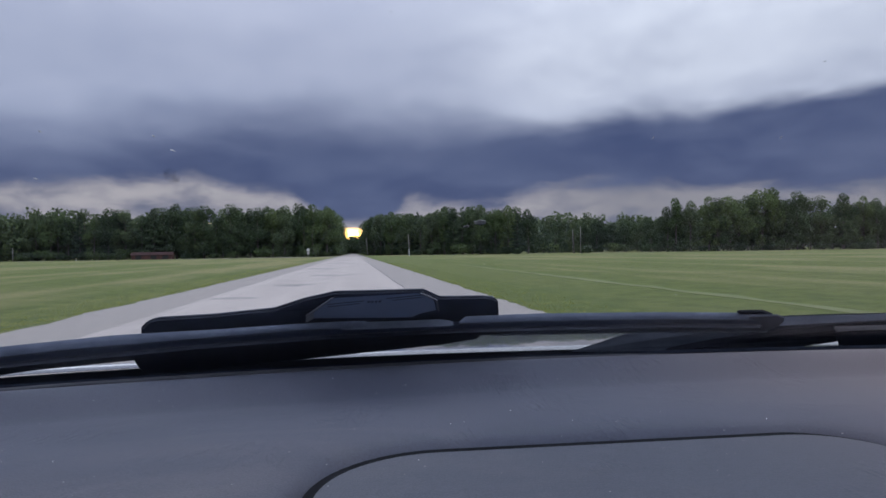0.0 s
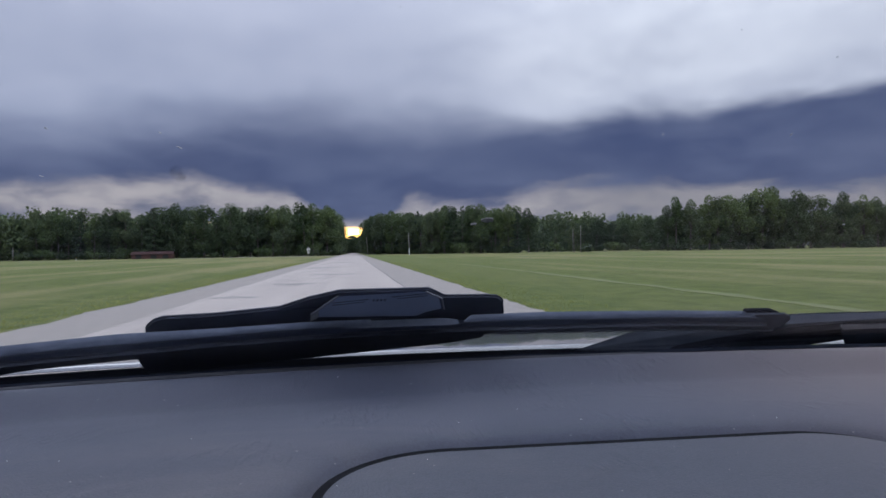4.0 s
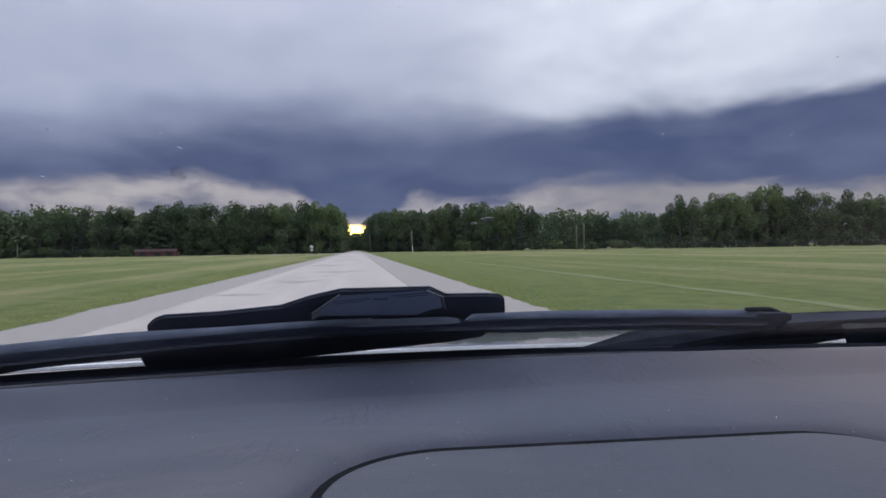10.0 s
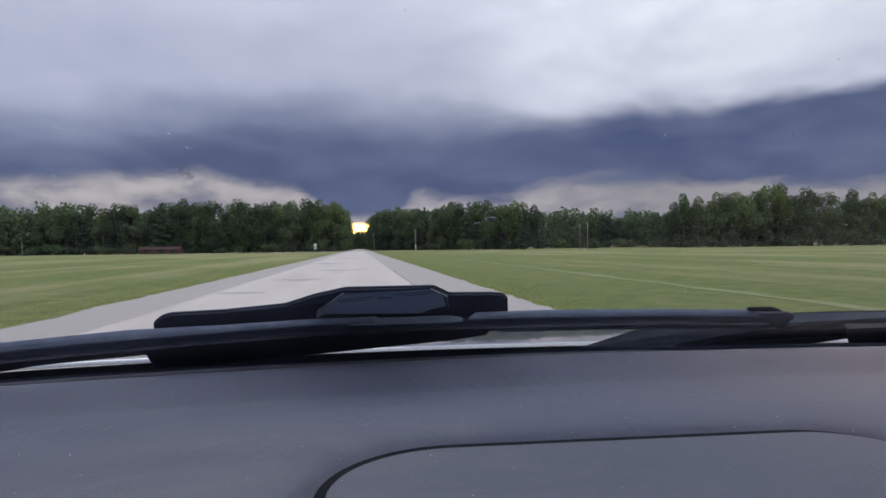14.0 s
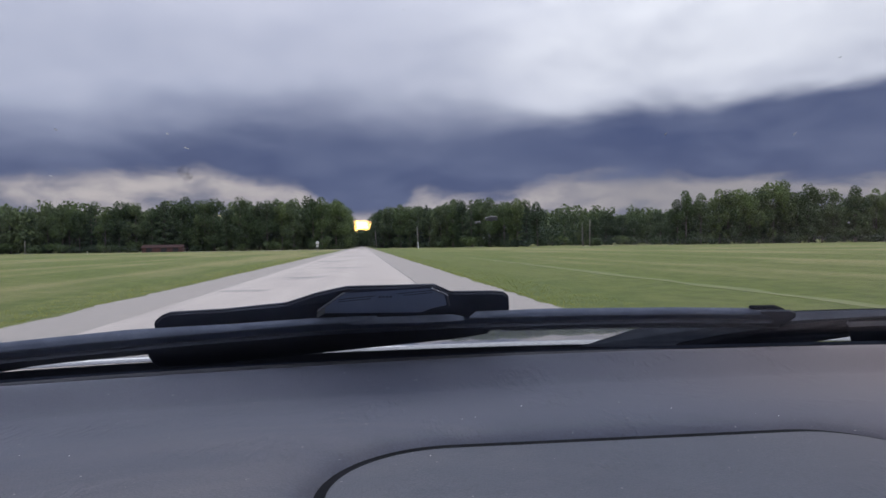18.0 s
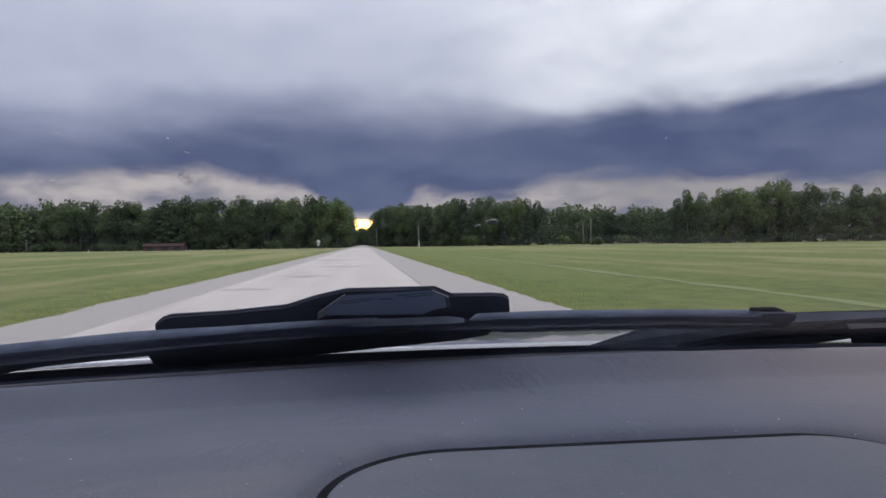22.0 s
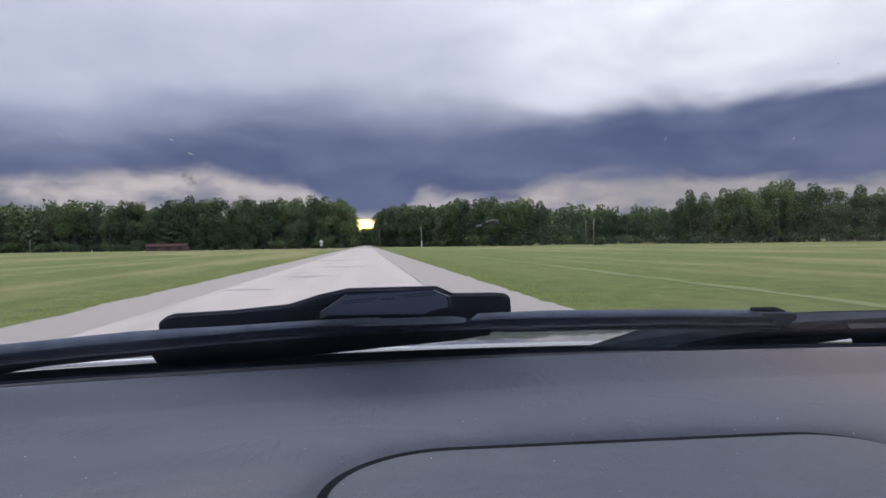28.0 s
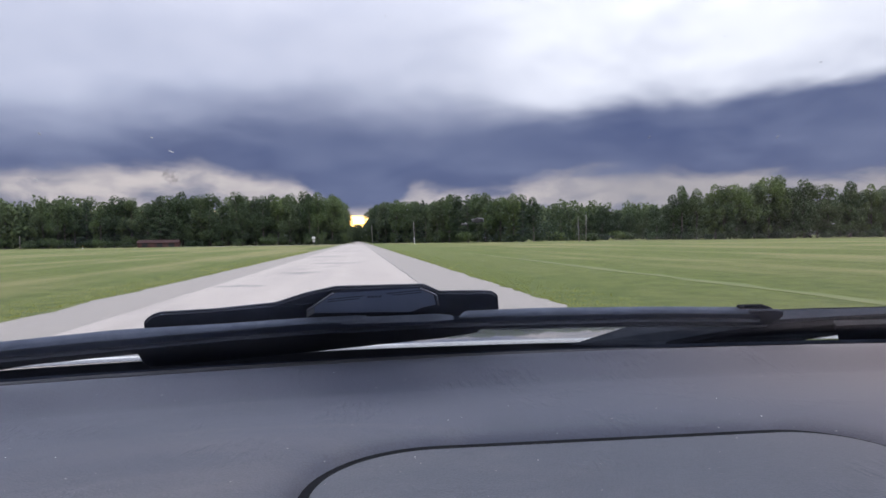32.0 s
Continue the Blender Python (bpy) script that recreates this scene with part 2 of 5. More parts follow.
def field_material():
    """Mown grass: green and straw patches, long mowing streaks along the road, small tufts."""
    m = bpy.data.materials.new("mown_grass")
    m.use_nodes = True
    n = Nodes(m.node_tree)
    at = n.add("ShaderNodeTexCoord").outputs["Object"]
    broad = n.noise(n.scaled(at, (0.045, 0.022, 0.0)), 1.0, 5.0, 0.6, 0.8)
    streak = n.noise(n.scaled(at, (0.22, 0.002, 0.0)), 1.0, 2.0, 0.5, 0.1)
    tuft = n.noise(at, 1.2, 5.0, 0.65)
    blade = n.noise(at, 22.0, 4.0, 0.7)
    green = n.mix(n.smooth(tuft, 0.35, 0.65), (0.068, 0.092, 0.016), (0.110, 0.132, 0.029))
    straw = n.mix(n.smooth(blade, 0.3, 0.7), (0.165, 0.154, 0.056), (0.212, 0.192, 0.084))
    dry = n.smooth(n.math("ADD", n.math("MULTIPLY", broad, 0.52), n.math("ADD", n.math("MULTIPLY", streak, 0.42), n.math("MULTIPLY", tuft, 0.08))), 0.45, 0.575)
    off = n.math("ABSOLUTE", n.math("ADD", n.add("ShaderNodeSeparateXYZ", Vector=at).outputs[0], -1.5))
    verge = n.smooth(n.math("ADD", off, n.math("MULTIPLY", n.math("SUBTRACT", tuft, 0.5), 1.8)), 9.2, 7.0)
    dry = n.math("MULTIPLY", dry, n.math("MULTIPLY_ADD", verge, -0.8, 1.0))
    col = n.mix(n.math("MULTIPLY", dry, 0.9), green, straw)
    dark = n.smooth(blade, 0.62, 0.38)
    col = n.mix(n.math("MULTIPLY", dark, 0.28), col, (0.060, 0.076, 0.016))
    p = n.add("ShaderNodeBsdfPrincipled", Roughness=0.85)
    n.put(p.inputs["Base Color"], col)
    n.put(p.inputs["Specular IOR Level"], 0.15)
    bp = n.add("ShaderNodeBump", Strength=0.8, Distance=0.05, Height=n.math("ADD", blade, tuft))
    n.put(p.inputs["Normal"], bp.outputs[0])
    out = n.add("ShaderNodeOutputMaterial")
    n.put(out.inputs[0], p.outputs[0])
    return m


def pavement_material():
    """Old pale chip-seal: worn wheel tracks, cross cracks, tar stains."""
    m = bpy.data.materials.new("old_pavement")
    m.use_nodes = True
    n = Nodes(m.node_tree)
    at = n.add("ShaderNodeTexCoord").outputs["Object"]
    chip = n.noise(at, 60.0, 3.0, 0.7)
    patch = n.noise(n.scaled(at, (0.6, 0.12, 0.0)), 1.0, 5.0, 0.6, 0.4)
    stain = n.noise(n.scaled(at, (0.35, 0.5, 0.0)), 0.9, 5.0, 0.65, 1.2)
    lane = n.noise(n.scaled(at, (1.3, 0.012, 0.0)), 1.0, 2.0)
    col = n.mix(n.smooth(chip, 0.3, 0.7), (0.272, 0.238, 0.215), (0.392, 0.345, 0.312))
    col = n.mix(n.math("MULTIPLY", n.smooth(patch, 0.42, 0.70), 0.7), col, (0.262, 0.230, 0.208))
    col = n.mix(n.math("MULTIPLY", n.smooth(lane, 0.45, 0.7), 0.3), col, (0.415, 0.362, 0.326))
    col = n.mix(n.math("MULTIPLY", n.smooth(stain, 0.66, 0.74), 0.55), col, (0.13, 0.12, 0.125))
    p = n.add("ShaderNodeBsdfPrincipled", Roughness=0.82)
    n.put(p.inputs["Base Color"], col)
    bp = n.add("ShaderNodeBump", Strength=0.5, Distance=0.01, Height=chip)
    n.put(p.inputs["Normal"], bp.outputs[0])
    out = n.add("ShaderNodeOutputMaterial")
    n.put(out.inputs[0], p.outputs[0])
    return m


def dash_material(name, a, b):
    """Soft-touch vinyl with a pebbled leather grain, dust and faint wear; warm reflected light is tinted into its right
    side.
    """
    m = bpy.data.materials.new(name)
    m.use_nodes = True
    n = Nodes(m.node_tree)
    at = n.add("ShaderNodeTexCoord").outputs["Object"]
    cell = n.add("ShaderNodeTexVoronoi", Vector=at, Scale=650.0)
    cell.feature = "DISTANCE_TO_EDGE"
    grain = n.smooth(cell.outputs["Distance"], 0.0, 0.25)
    cloud = n.noise(at, 9.0, 5.0, 0.6, 0.5)
    crease = n.noise(n.scaled(at, (1.0, 3.0, 1.0)), 45.0, 4.0, 0.6)
    dust = n.noise(at, 420.0, 1.0)
    wear = n.noise(n.scaled(at, (4.0, 7.0, 4.0)), 1.0, 4.0, 0.6, 0.8)
    col = n.mix(n.smooth(cloud, 0.3, 0.7), a, b)
    col = n.mix(n.math("MULTIPLY", n.smooth(wear, 0.48, 0.72), 0.7), col, (0.082, 0.078, 0.088))
    col = n.mix(n.math("MULTIPLY", n.smooth(grain, 0.5, 0.0), 0.18), col, (0.02, 0.02, 0.022))
    col = n.mix(n.math("MULTIPLY", n.smooth(dust, 0.775, 0.82), 0.4), col, (0.35, 0.34, 0.33))
    p = n.add("ShaderNodeBsdfPrincipled", Roughness=n.math("MULTIPLY_ADD", cloud, 0.2, 0.66))
    n.put(p.inputs["Specular IOR Level"], 0.18)
    # warm reflected light on the right side, mixed into the base colour
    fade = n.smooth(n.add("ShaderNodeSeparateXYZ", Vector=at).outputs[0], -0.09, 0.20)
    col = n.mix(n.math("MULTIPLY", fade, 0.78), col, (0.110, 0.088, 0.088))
    n.put(p.inputs["Base Color"], col)
    spots = n.smooth(n.noise(at, 17.0, 2.0), 0.58, 0.68)
    scuff = n.math("MULTIPLY", spots, n.noise(n.scaled(at, (1.0, 0.40, 1.0)), 260.0, 2.0, 0.5))
    # clusters of short slanting wrinkles where the skin has shrunk
    slant = n.add("ShaderNodeMapping", Vector=at)
    slant.inputs["Rotation"].default_value = (0.0, 0.0, 0.5)
    slant.inputs["Scale"].default_value = (1.0, 0.22, 1.0)
    where = n.smooth(n.noise(at, 16.0, 2.0), 0.52, 0.64)
    wrinkle = n.math("MULTIPLY", where, n.smooth(n.noise(slant.outputs[0], 230.0, 2.0, 0.5), 0.42, 0.62))
    fold = n.add("ShaderNodeBump", Strength=0.6, Distance=0.0007, Height=wrinkle)
    bp = n.add("ShaderNodeBump", Strength=0.22, Distance=0.0005, Height=n.math("ADD", grain, n.math("ADD", n.math("MULTIPLY", crease, 0.8), n.math("MULTIPLY", scuff, 4.0))))
    n.put(bp.inputs["Normal"], fold.outputs[0])
    n.put(p.inputs["Normal"], bp.outputs[0])
    out = n.add("ShaderNodeOutputMaterial")
    n.put(out.inputs[0], p.outputs[0])
    return m


GRASS = field_material()
PAVEMENT = pavement_material()
GRAVEL = surface("gravel", (0.182, 0.163, 0.147), (0.288, 0.257, 0.233), 4.0, rough=0.9, spread=(0.15, 0.85), bump=0.25, fine=30.0, depth=0.02)
DIRT = surface("pale_dirt", (0.30, 0.28, 0.22), (0.46, 0.43, 0.36), 0.8, rough=0.95, bump=0.5, fine=14.0)
PATCH = surface("old_patching", (0.165, 0.152, 0.142), (0.255, 0.236, 0.220), 1.5, rough=0.85, bump=0.4, fine=14.0)
TAR = surface("tar_patch", (0.150, 0.136, 0.127), (0.250, 0.226, 0.208), 3.0, rough=0.55, bump=0.4, fine=10.0)
STRAW = surface("mown_straw", (0.084, 0.102, 0.023), (0.120, 0.132, 0.036), 0.9, rough=0.95, bump=0.4, fine=12.0)
BLADE = leaf_material("grass_blades", (0.19, 0.225, 0.045), (0.30, 0.31, 0.09))
BROADLEAF = leaf_material("broad_leaves", (0.036, 0.060, 0.025), (0.076, 0.110, 0.043))
LIGHTLEAF = leaf_material("light_leaves", (0.047, 0.080, 0.025), (0.096, 0.138, 0.045))
NEEDLE = leaf_material("conifer_needles", (0.028, 0.050, 0.026), (0.062, 0.092, 0.042))
BARK = surface("bark", (0.060, 0.050, 0.042), (0.16, 0.14, 0.12), 3.0, rough=0.95, bump=0.7, fine=8.0, depth=0.03)
POLEWOOD = surface("weathered_pole_wood", (0.15, 0.14, 0.125), (0.29, 0.27, 0.24), 4.0, rough=0.9, bump=0.4, fine=9.0)
STEEL = surface("galvanised_steel", (0.34, 0.35, 0.36), (0.52, 0.53, 0.54), 12.0, rough=0.45, bump=0.1, metal=0.7)
SIGNBACK = surface("sign_back_aluminium", (0.62, 0.63, 0.63), (0.80, 0.80, 0.79), 6.0, rough=0.5, bump=0.05, metal=0.1)
YELLOW = surface("sign_yellow_paint", (0.72, 0.42, 0.012), (0.82, 0.52, 0.03), 8.0, rough=0.45, bump=0.05)
WHITEPAINT = surface("white_post_paint", (0.58, 0.58, 0.55), (0.78, 0.78, 0.75), 9.0, rough=0.6, bump=0.15)
INK = surface("dark_print", (0.02, 0.02, 0.02), (0.05, 0.045, 0.03), 20.0, rough=0.6, bump=0.0)
REDPAINT = surface("faded_red_siding", (0.055, 0.023, 0.021), (0.095, 0.040, 0.036), 1.6, rough=0.85, bump=0.2)
ROOFING = surface("dark_roofing", (0.034, 0.019, 0.018), (0.062, 0.036, 0.034), 2.0, rough=0.95, bump=0.3, spec=0.1)
DARKGAP = surface("dark_doorway", (0.015, 0.015, 0.016), (0.03, 0.03, 0.03), 3.0, rough=0.9, bump=0.0)
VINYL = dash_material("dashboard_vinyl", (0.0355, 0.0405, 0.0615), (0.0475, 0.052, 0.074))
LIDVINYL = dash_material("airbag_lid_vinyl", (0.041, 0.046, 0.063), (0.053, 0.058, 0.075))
RUBBER = surface("black_rubber", (0.005, 0.007, 0.013), (0.011, 0.014, 0.025), 40.0, rough=0.85, bump=0.1, depth=0.001, spec=0.1)
WIPER = surface("satin_black_plastic", (0.022, 0.031, 0.060), (0.038, 0.049, 0.086), 30.0, rough=0.45, bump=0.1, depth=0.0006)
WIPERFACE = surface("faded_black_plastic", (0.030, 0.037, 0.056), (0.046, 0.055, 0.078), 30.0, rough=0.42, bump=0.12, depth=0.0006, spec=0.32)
# pale for blue-black plastic: the sky's reflection is put into the colour
CLIPFACE = surface("sky_sheen_plastic", (0.175, 0.215, 0.340), (0.220, 0.262, 0.395), 30.0, rough=0.5, bump=0.12, depth=0.0006)
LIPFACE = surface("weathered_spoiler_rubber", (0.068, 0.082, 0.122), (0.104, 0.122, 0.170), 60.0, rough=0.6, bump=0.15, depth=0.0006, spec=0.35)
ARMFACE = surface("dusty_black_metal", (0.026, 0.031, 0.043), (0.039, 0.046, 0.060), 45.0, rough=0.75, bump=0.12, depth=0.0005, spec=0.1)
ARMBLACK = surface("dull_black_paint", (0.024, 0.030, 0.048), (0.040, 0.048, 0.072), 35.0, rough=0.55, bump=0.1, depth=0.0005, spec=0.3)
# light along the arm foot's rounded top, put into a paler grey
FOOTTOP = surface("lit_top_plastic", (0.088, 0.088, 0.098), (0.135, 0.133, 0.145), 60.0, rough=0.6, bump=0.12, depth=0.0005, spec=0.3)
# highlight on the clip cover's thin edges, as a paler plastic
CLIPEDGE = surface("lit_edge_plastic", (0.070, 0.078, 0.100), (0.115, 0.125, 0.150), 60.0, rough=0.5, bump=0.1, depth=0.0004)
LIPRUBBER = surface("grey_edge_rubber", (0.022, 0.023, 0.030), (0.038, 0.039, 0.048), 70.0, rough=0.75, bump=0.15, depth=0.0005, spec=0.25)
# highlight on the clip cover's left bevel, as a much paler plastic
WIPEREDGE = surface("lit_bevel_plastic", (0.20, 0.21, 0.235), (0.28, 0.29, 0.31), 60.0, rough=0.5, bump=0.1, depth=0.0004)
# near-black: the shade in gaps and undersides is put into the colour
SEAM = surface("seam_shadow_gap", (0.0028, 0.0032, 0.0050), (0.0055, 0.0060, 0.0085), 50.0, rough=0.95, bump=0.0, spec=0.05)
PAINT = surface("silver_car_paint", (0.10, 0.104, 0.115), (0.14, 0.145, 0.157), 250.0, rough=0.26, bump=0.01, metal=0.5, depth=0.0002, coat=1.0)
LINER = surface("grey_headliner_cloth", (0.20, 0.20, 0.21), (0.28, 0.28, 0.29), 80.0, rough=0.95, bump=0.3, depth=0.001)
TYRE = surface("tyre_rubber", (0.018, 0.018, 0.018), (0.035, 0.034, 0.032), 12.0, rough=0.85, bump=0.3)
SPECK = surface("dried_splash", (0.42, 0.42, 0.43), (0.58, 0.58, 0.58), 600.0, rough=0.8, bump=0.0)
SMUDGE = surface("insect_smudge", (0.16, 0.16, 0.15), (0.36, 0.35, 0.33), 700.0, rough=0.85, bump=0.0)
DARKWIRE = surface("dull_dark_wire", (0.05, 0.05, 0.05), (0.11, 0.11, 0.105), 8.0, rough=0.7, bump=0.0, metal=0.3)
GLASS = glass_material()


def film_material():
    """A thin see-through film of grey dirt."""
    m = bpy.data.materials.new("dirt_film")
    m.use_nodes = True
    n = Nodes(m.node_tree)
    at = n.add("ShaderNodeTexCoord").outputs["Object"]
    haze = n.add("ShaderNodeBsdfDiffuse", Color=(0.10, 0.10, 0.11, 1.0))
    clear = n.add("ShaderNodeBsdfTransparent")
    mx = n.add("ShaderNodeMixShader", Fac=n.math("MULTIPLY", n.smooth(n.noise(at, 420.0, 2.0), 0.25, 0.75), 0.20))
    n.put(mx.inputs[1], clear.outputs[0])
    n.put(mx.inputs[2], haze.outputs[0])
    out = n.add("ShaderNodeOutputMaterial")
    n.put(out.inputs[0], mx.outputs[0])
    return m


FILM = film_material()


# ---- mesh helpers ----
def part(name, bm, material, parent=None, label="", smooth=False):
    """Link a bmesh as one mesh object, under a thing or part if given."""
    mesh = bpy.data.meshes.new(name)
    bm.normal_update()
    bm.to_mesh(mesh)
    bm.free()
    mesh.materials.append(material)
    if smooth:
        for poly in mesh.polygons:
            poly.use_smooth = True
    ob = new(name, mesh)
    if parent is not None:
        ob.parent = parent
    if label:
        ob["label"] = label
    return ob


def thing(name, place, label, category, group="", kind=""):
    ob = new(name)
    ob.matrix_basis = pose(*place) if len(place) < 6 else pose(*place)
    return tagged(ob, label, category, group, kind)


def from_lists(name, verts, faces, material, parent=None, smooth=False):
    mesh = bpy.data.meshes.new(name)
    mesh.from_pydata([tuple(v) for v in verts], [], faces)
    mesh.materials.append(material)
    if smooth:
        for poly in mesh.polygons:
            poly.use_smooth = True
    mesh.update()
    ob = new(name, mesh)
    if parent is not None:
        ob.parent = parent
    return ob


def box(x0, x1, y0, y1, z0, z1, bevel=0.0):
    bm = bmesh.new()
    bmesh.ops.create_cube(bm, size=1.0, matrix=Matrix.LocRotScale(((x0 + x1) / 2, (y0 + y1) / 2, (z0 + z1) / 2), None, (x1 - x0, y1 - y0, z1 - z0)))
    if bevel:
        bmesh.ops.bevel(bm, geom=bm.edges[:], offset=bevel, segments=2, affect="EDGES")
    return bm


def tube(points, radii, sides=10):
    """A round bar along points, with a radius at each, closed at both ends."""
    bm = bmesh.new()
    rings = []
    pts = [Vector(p) for p in points]
    for i, p in enumerate(pts):
        ahead = (pts[min(i + 1, len(pts) - 1)] - pts[max(i - 1, 0)]).normalized()
        side = ahead.orthogonal().normalized()
        other = ahead.cross(side)
        rings.append([bm.verts.new(p + radii[i] * (math.cos(a) * side + math.sin(a) * other)) for a in (2 * math.pi * k / sides for k in range(sides))])
    for a, b in zip(rings, rings[1:]):
        best = min(range(sides), key=lambda s: sum((a[k].co - b[(k + s) % sides].co).length for k in range(0, sides, 3)))
        for k in range(sides):
            bm.faces.new((a[k], a[(k + 1) % sides], b[(k + 1 + best) % sides], b[(k + best) % sides]))
    bm.faces.new(rings[0][::-1])
    bm.faces.new(rings[-1])
    bmesh.ops.recalc_face_normals(bm, faces=bm.faces[:])
    return bm


def prism(outline, place, thick, bevel=0.0):
    """An outline of (a, b) pairs carried to space by place(a, b, out) between the two values of thick, with softened rims."""
    bm = bmesh.new()
    low = [bm.verts.new(place(a, b, thick[0])) for a, b in outline]
    high = [bm.verts.new(place(a, b, thick[1])) for a, b in outline]
    bm.faces.new(low[::-1])
    bm.faces.new(high)
    for i in range(len(low)):
        j = (i + 1) % len(low)
        bm.faces.new((low[i], low[j], high[j], high[i]))
    bmesh.ops.recalc_face_normals(bm, faces=bm.faces[:])
    if bevel:
        bmesh.ops.bevel(bm, geom=bm.edges[:], offset=bevel, segments=2, affect="EDGES", clamp_overlap=True)
    return bm


# ---- the ground, the road and its shoulders ----
def build_ground():
    bm = bmesh.new()
    bmesh.ops.create_grid(bm, x_segments=40, y_segments=40, size=4000)
    tagged(part("ground", bm, GRASS), "wide mown grass field with straw-coloured streaks", "ground", kind="structure")


def ribbon(name, x0, x1, y0, y1, z, material, step=1.0, ragged=0.0, seed=0, fade=120.0, skirt=0.05):
    """A strip along the road with ragged edges and sloped sides; fine steps near the car, long ones far off."""
    rnd = random.Random(seed)
    ys, y = [], y0
    while y < y1:
        ys.append(y)
        y += step if abs(y) < fade else step * 6
    ys.append(y1)
    verts, faces = [], []
    for y in ys:
        a = x0 + ragged * (noise.noise((y * 0.35, seed, 0)) + 0.7 * noise.noise((y * 1.7, seed, 3)) + 0.3 * rnd.uniform(-1, 1))
        b = x1 + ragged * (noise.noise((y * 0.35, seed, 9)) + 0.7 * noise.noise((y * 1.7, seed, 6)) + 0.3 * rnd.uniform(-1, 1))
        crown = 0.02
        verts += [(a - skirt, y, -0.02), (a, y, z), ((a + b) / 2, y, z + crown), (b, y, z), (b + skirt, y, -0.02)]
    for i in range(len(ys) - 1):
        for k in range(4):
            p = i * 5 + k
            faces.append((p, p + 1, p + 6, p + 5))
    return from_lists(name, verts, faces, material)


build_ground()
tagged(ribbon("shoulder", -5.55, 3.55, -420, 1500, 0.012, GRAVEL, step=0.4, ragged=0.16, seed=3),
       "grey gravel shoulder with a ragged grass edge", "shoulder", kind="structure")
tagged(ribbon("road", -3.95, 1.62, -420, 1500, 0.035, PAVEMENT, step=0.7, ragged=0.05, seed=5),
       "pale worn two-lane country road, cracked and patched", "road", kind="structure")
tagged(ribbon("edge_crack", 1.58, 1.63, -60, 260, 0.040, TAR, step=0.5, ragged=0.035, seed=8),
       "dark crack along the pavement's edge", "crack", kind="structure")


tagged(ribbon("centre_joint", -1.186, -1.168, -60, 160, 0.0375, PATCH, step=0.6, ragged=0.02, seed=14, skirt=0.002),
       "thin dark joint along the middle of the road", "joint", kind="structure")


AHEAD = 46.0   # how far the car stands up the road from the plan's origin


# ---- the side road by the woods, tar patches and field tracks ----
def slab(name, outline, z, material, label, category, ragged=0.15, seed=1, back=AHEAD):
    """A flat patch of ground with an uneven rim."""
    rnd = random.Random(seed)
    pts = []
    outline = [(x, y - back) for x, y in outline]
    for i, (x, y) in enumerate(outline):
        x2, y2 = outline[(i + 1) % len(outline)]
        cuts = max(2, int(math.hypot(x2 - x, y2 - y) / 1.5))
        for k in range(min(cuts, 60)):
            f = k / min(cuts, 60)
            pts.append((x + (x2 - x) * f + rnd.uniform(-ragged, ragged), y + (y2 - y) * f + rnd.uniform(-ragged, ragged)))
    bm = prism(pts, lambda a, b, out: (a, b, out), (-0.03, z))
    return tagged(part(name, bm, material), label, category, kind="structure")


slab("side_road", [(-4.0, 276), (-7, 280), (-12, 282), (-60, 284), (-60, 291), (-12, 292), (-7, 295), (-4.0, 300)], 0.022, PAVEMENT,
     "pale side road joining beside the woods", "road")
for k, (x, y, w, d) in enumerate([(-9, 286, 3.2, 1.2), (-14, 284.8, 2.6, 0.7), (-6.2, 289, 1.6, 0.6), (-18, 288, 3.5, 0.9)]):
    slab("tar_patch", [(x - w, y - d * 0.4), (x - w * 0.3, y - d), (x + w * 0.7, y - d * 0.7), (x + w, y + d * 0.3), (x, y + d), (x - w * 0.8, y + d * 0.6)],
         0.030, TAR, "dark tar stain on the side road", "tar patch", seed=k + 4)
def road_top(x):
    return 0.035 + 0.02 * (1 - abs(x + 1.24) / 2.86)


def worn_strip(name, x0, x1, y, d, material, label, seed):
    """A thin worn patch across the lane that follows the road's crown and tapers out unevenly."""
    rnd = random.Random(seed)
    cuts = max(10, int((x1 - x0) * 8))
    verts, faces = [], []
    for i in range(cuts + 1):
        f = i / cuts
        x = x0 + (x1 - x0) * f
        wide = d * (0.15 + math.sin(f * math.pi) ** 0.5 * (0.35 + abs(noise.noise((x * 1.3, seed, 1))) + 0.35 * rnd.random()))
        mid = y + d * 0.9 * noise.noise((x * 0.7, seed, 4))
        z = road_top(x)
        verts += [(x, mid - wide - 0.02, z - 0.01), (x, mid - wide, z + 0.003), (x, mid + wide, z + 0.003), (x, mid + wide + 0.02, z - 0.01)]
    for i in range(cuts):
        for k in range(3):
            p = i * 4 + k
            faces.append((p, p + 4, p + 5, p + 1))
    tagged(from_lists(name, verts, faces, material), label, "patch", kind="structure")


for k, (x, y, w) in enumerate([(-2.3, 25.0, 0.5), (-1.3, 31.5, 0.35), (-2.8, 44.0, 0.7), (-1.8, 104, 0.8)]):
    worn_strip("crack_patch", x - w, x + w, y, 0.22, TAR, "dark patched cross crack in the pavement", k + 20)
for k, (x0, x1, y, d) in enumerate([(-3.8, -2.5, 19.0, 0.38), (-3.0, -1.4, 26.6, 0.55), (-2.3, 0.1, 37.0, 0.8), (-3.5, -1.0, 54.0, 1.2), (-2.8, 0.5, 79.0, 1.8), (-3.5, -0.3, 118.0, 2.6)]):
    worn_strip("patched_band", x0, x1, y, d * 1.3, PATCH, "worn grey patched band across the lane", k + 40)
slab("field_track", [(7, -112), (60, -111.3), (160, -110.5), (160, -109.4), (60, -110.2), (7, -110.6)], 0.012, DIRT,
     "pale bare strip across the mown field", "track", ragged=0.3, seed=9)


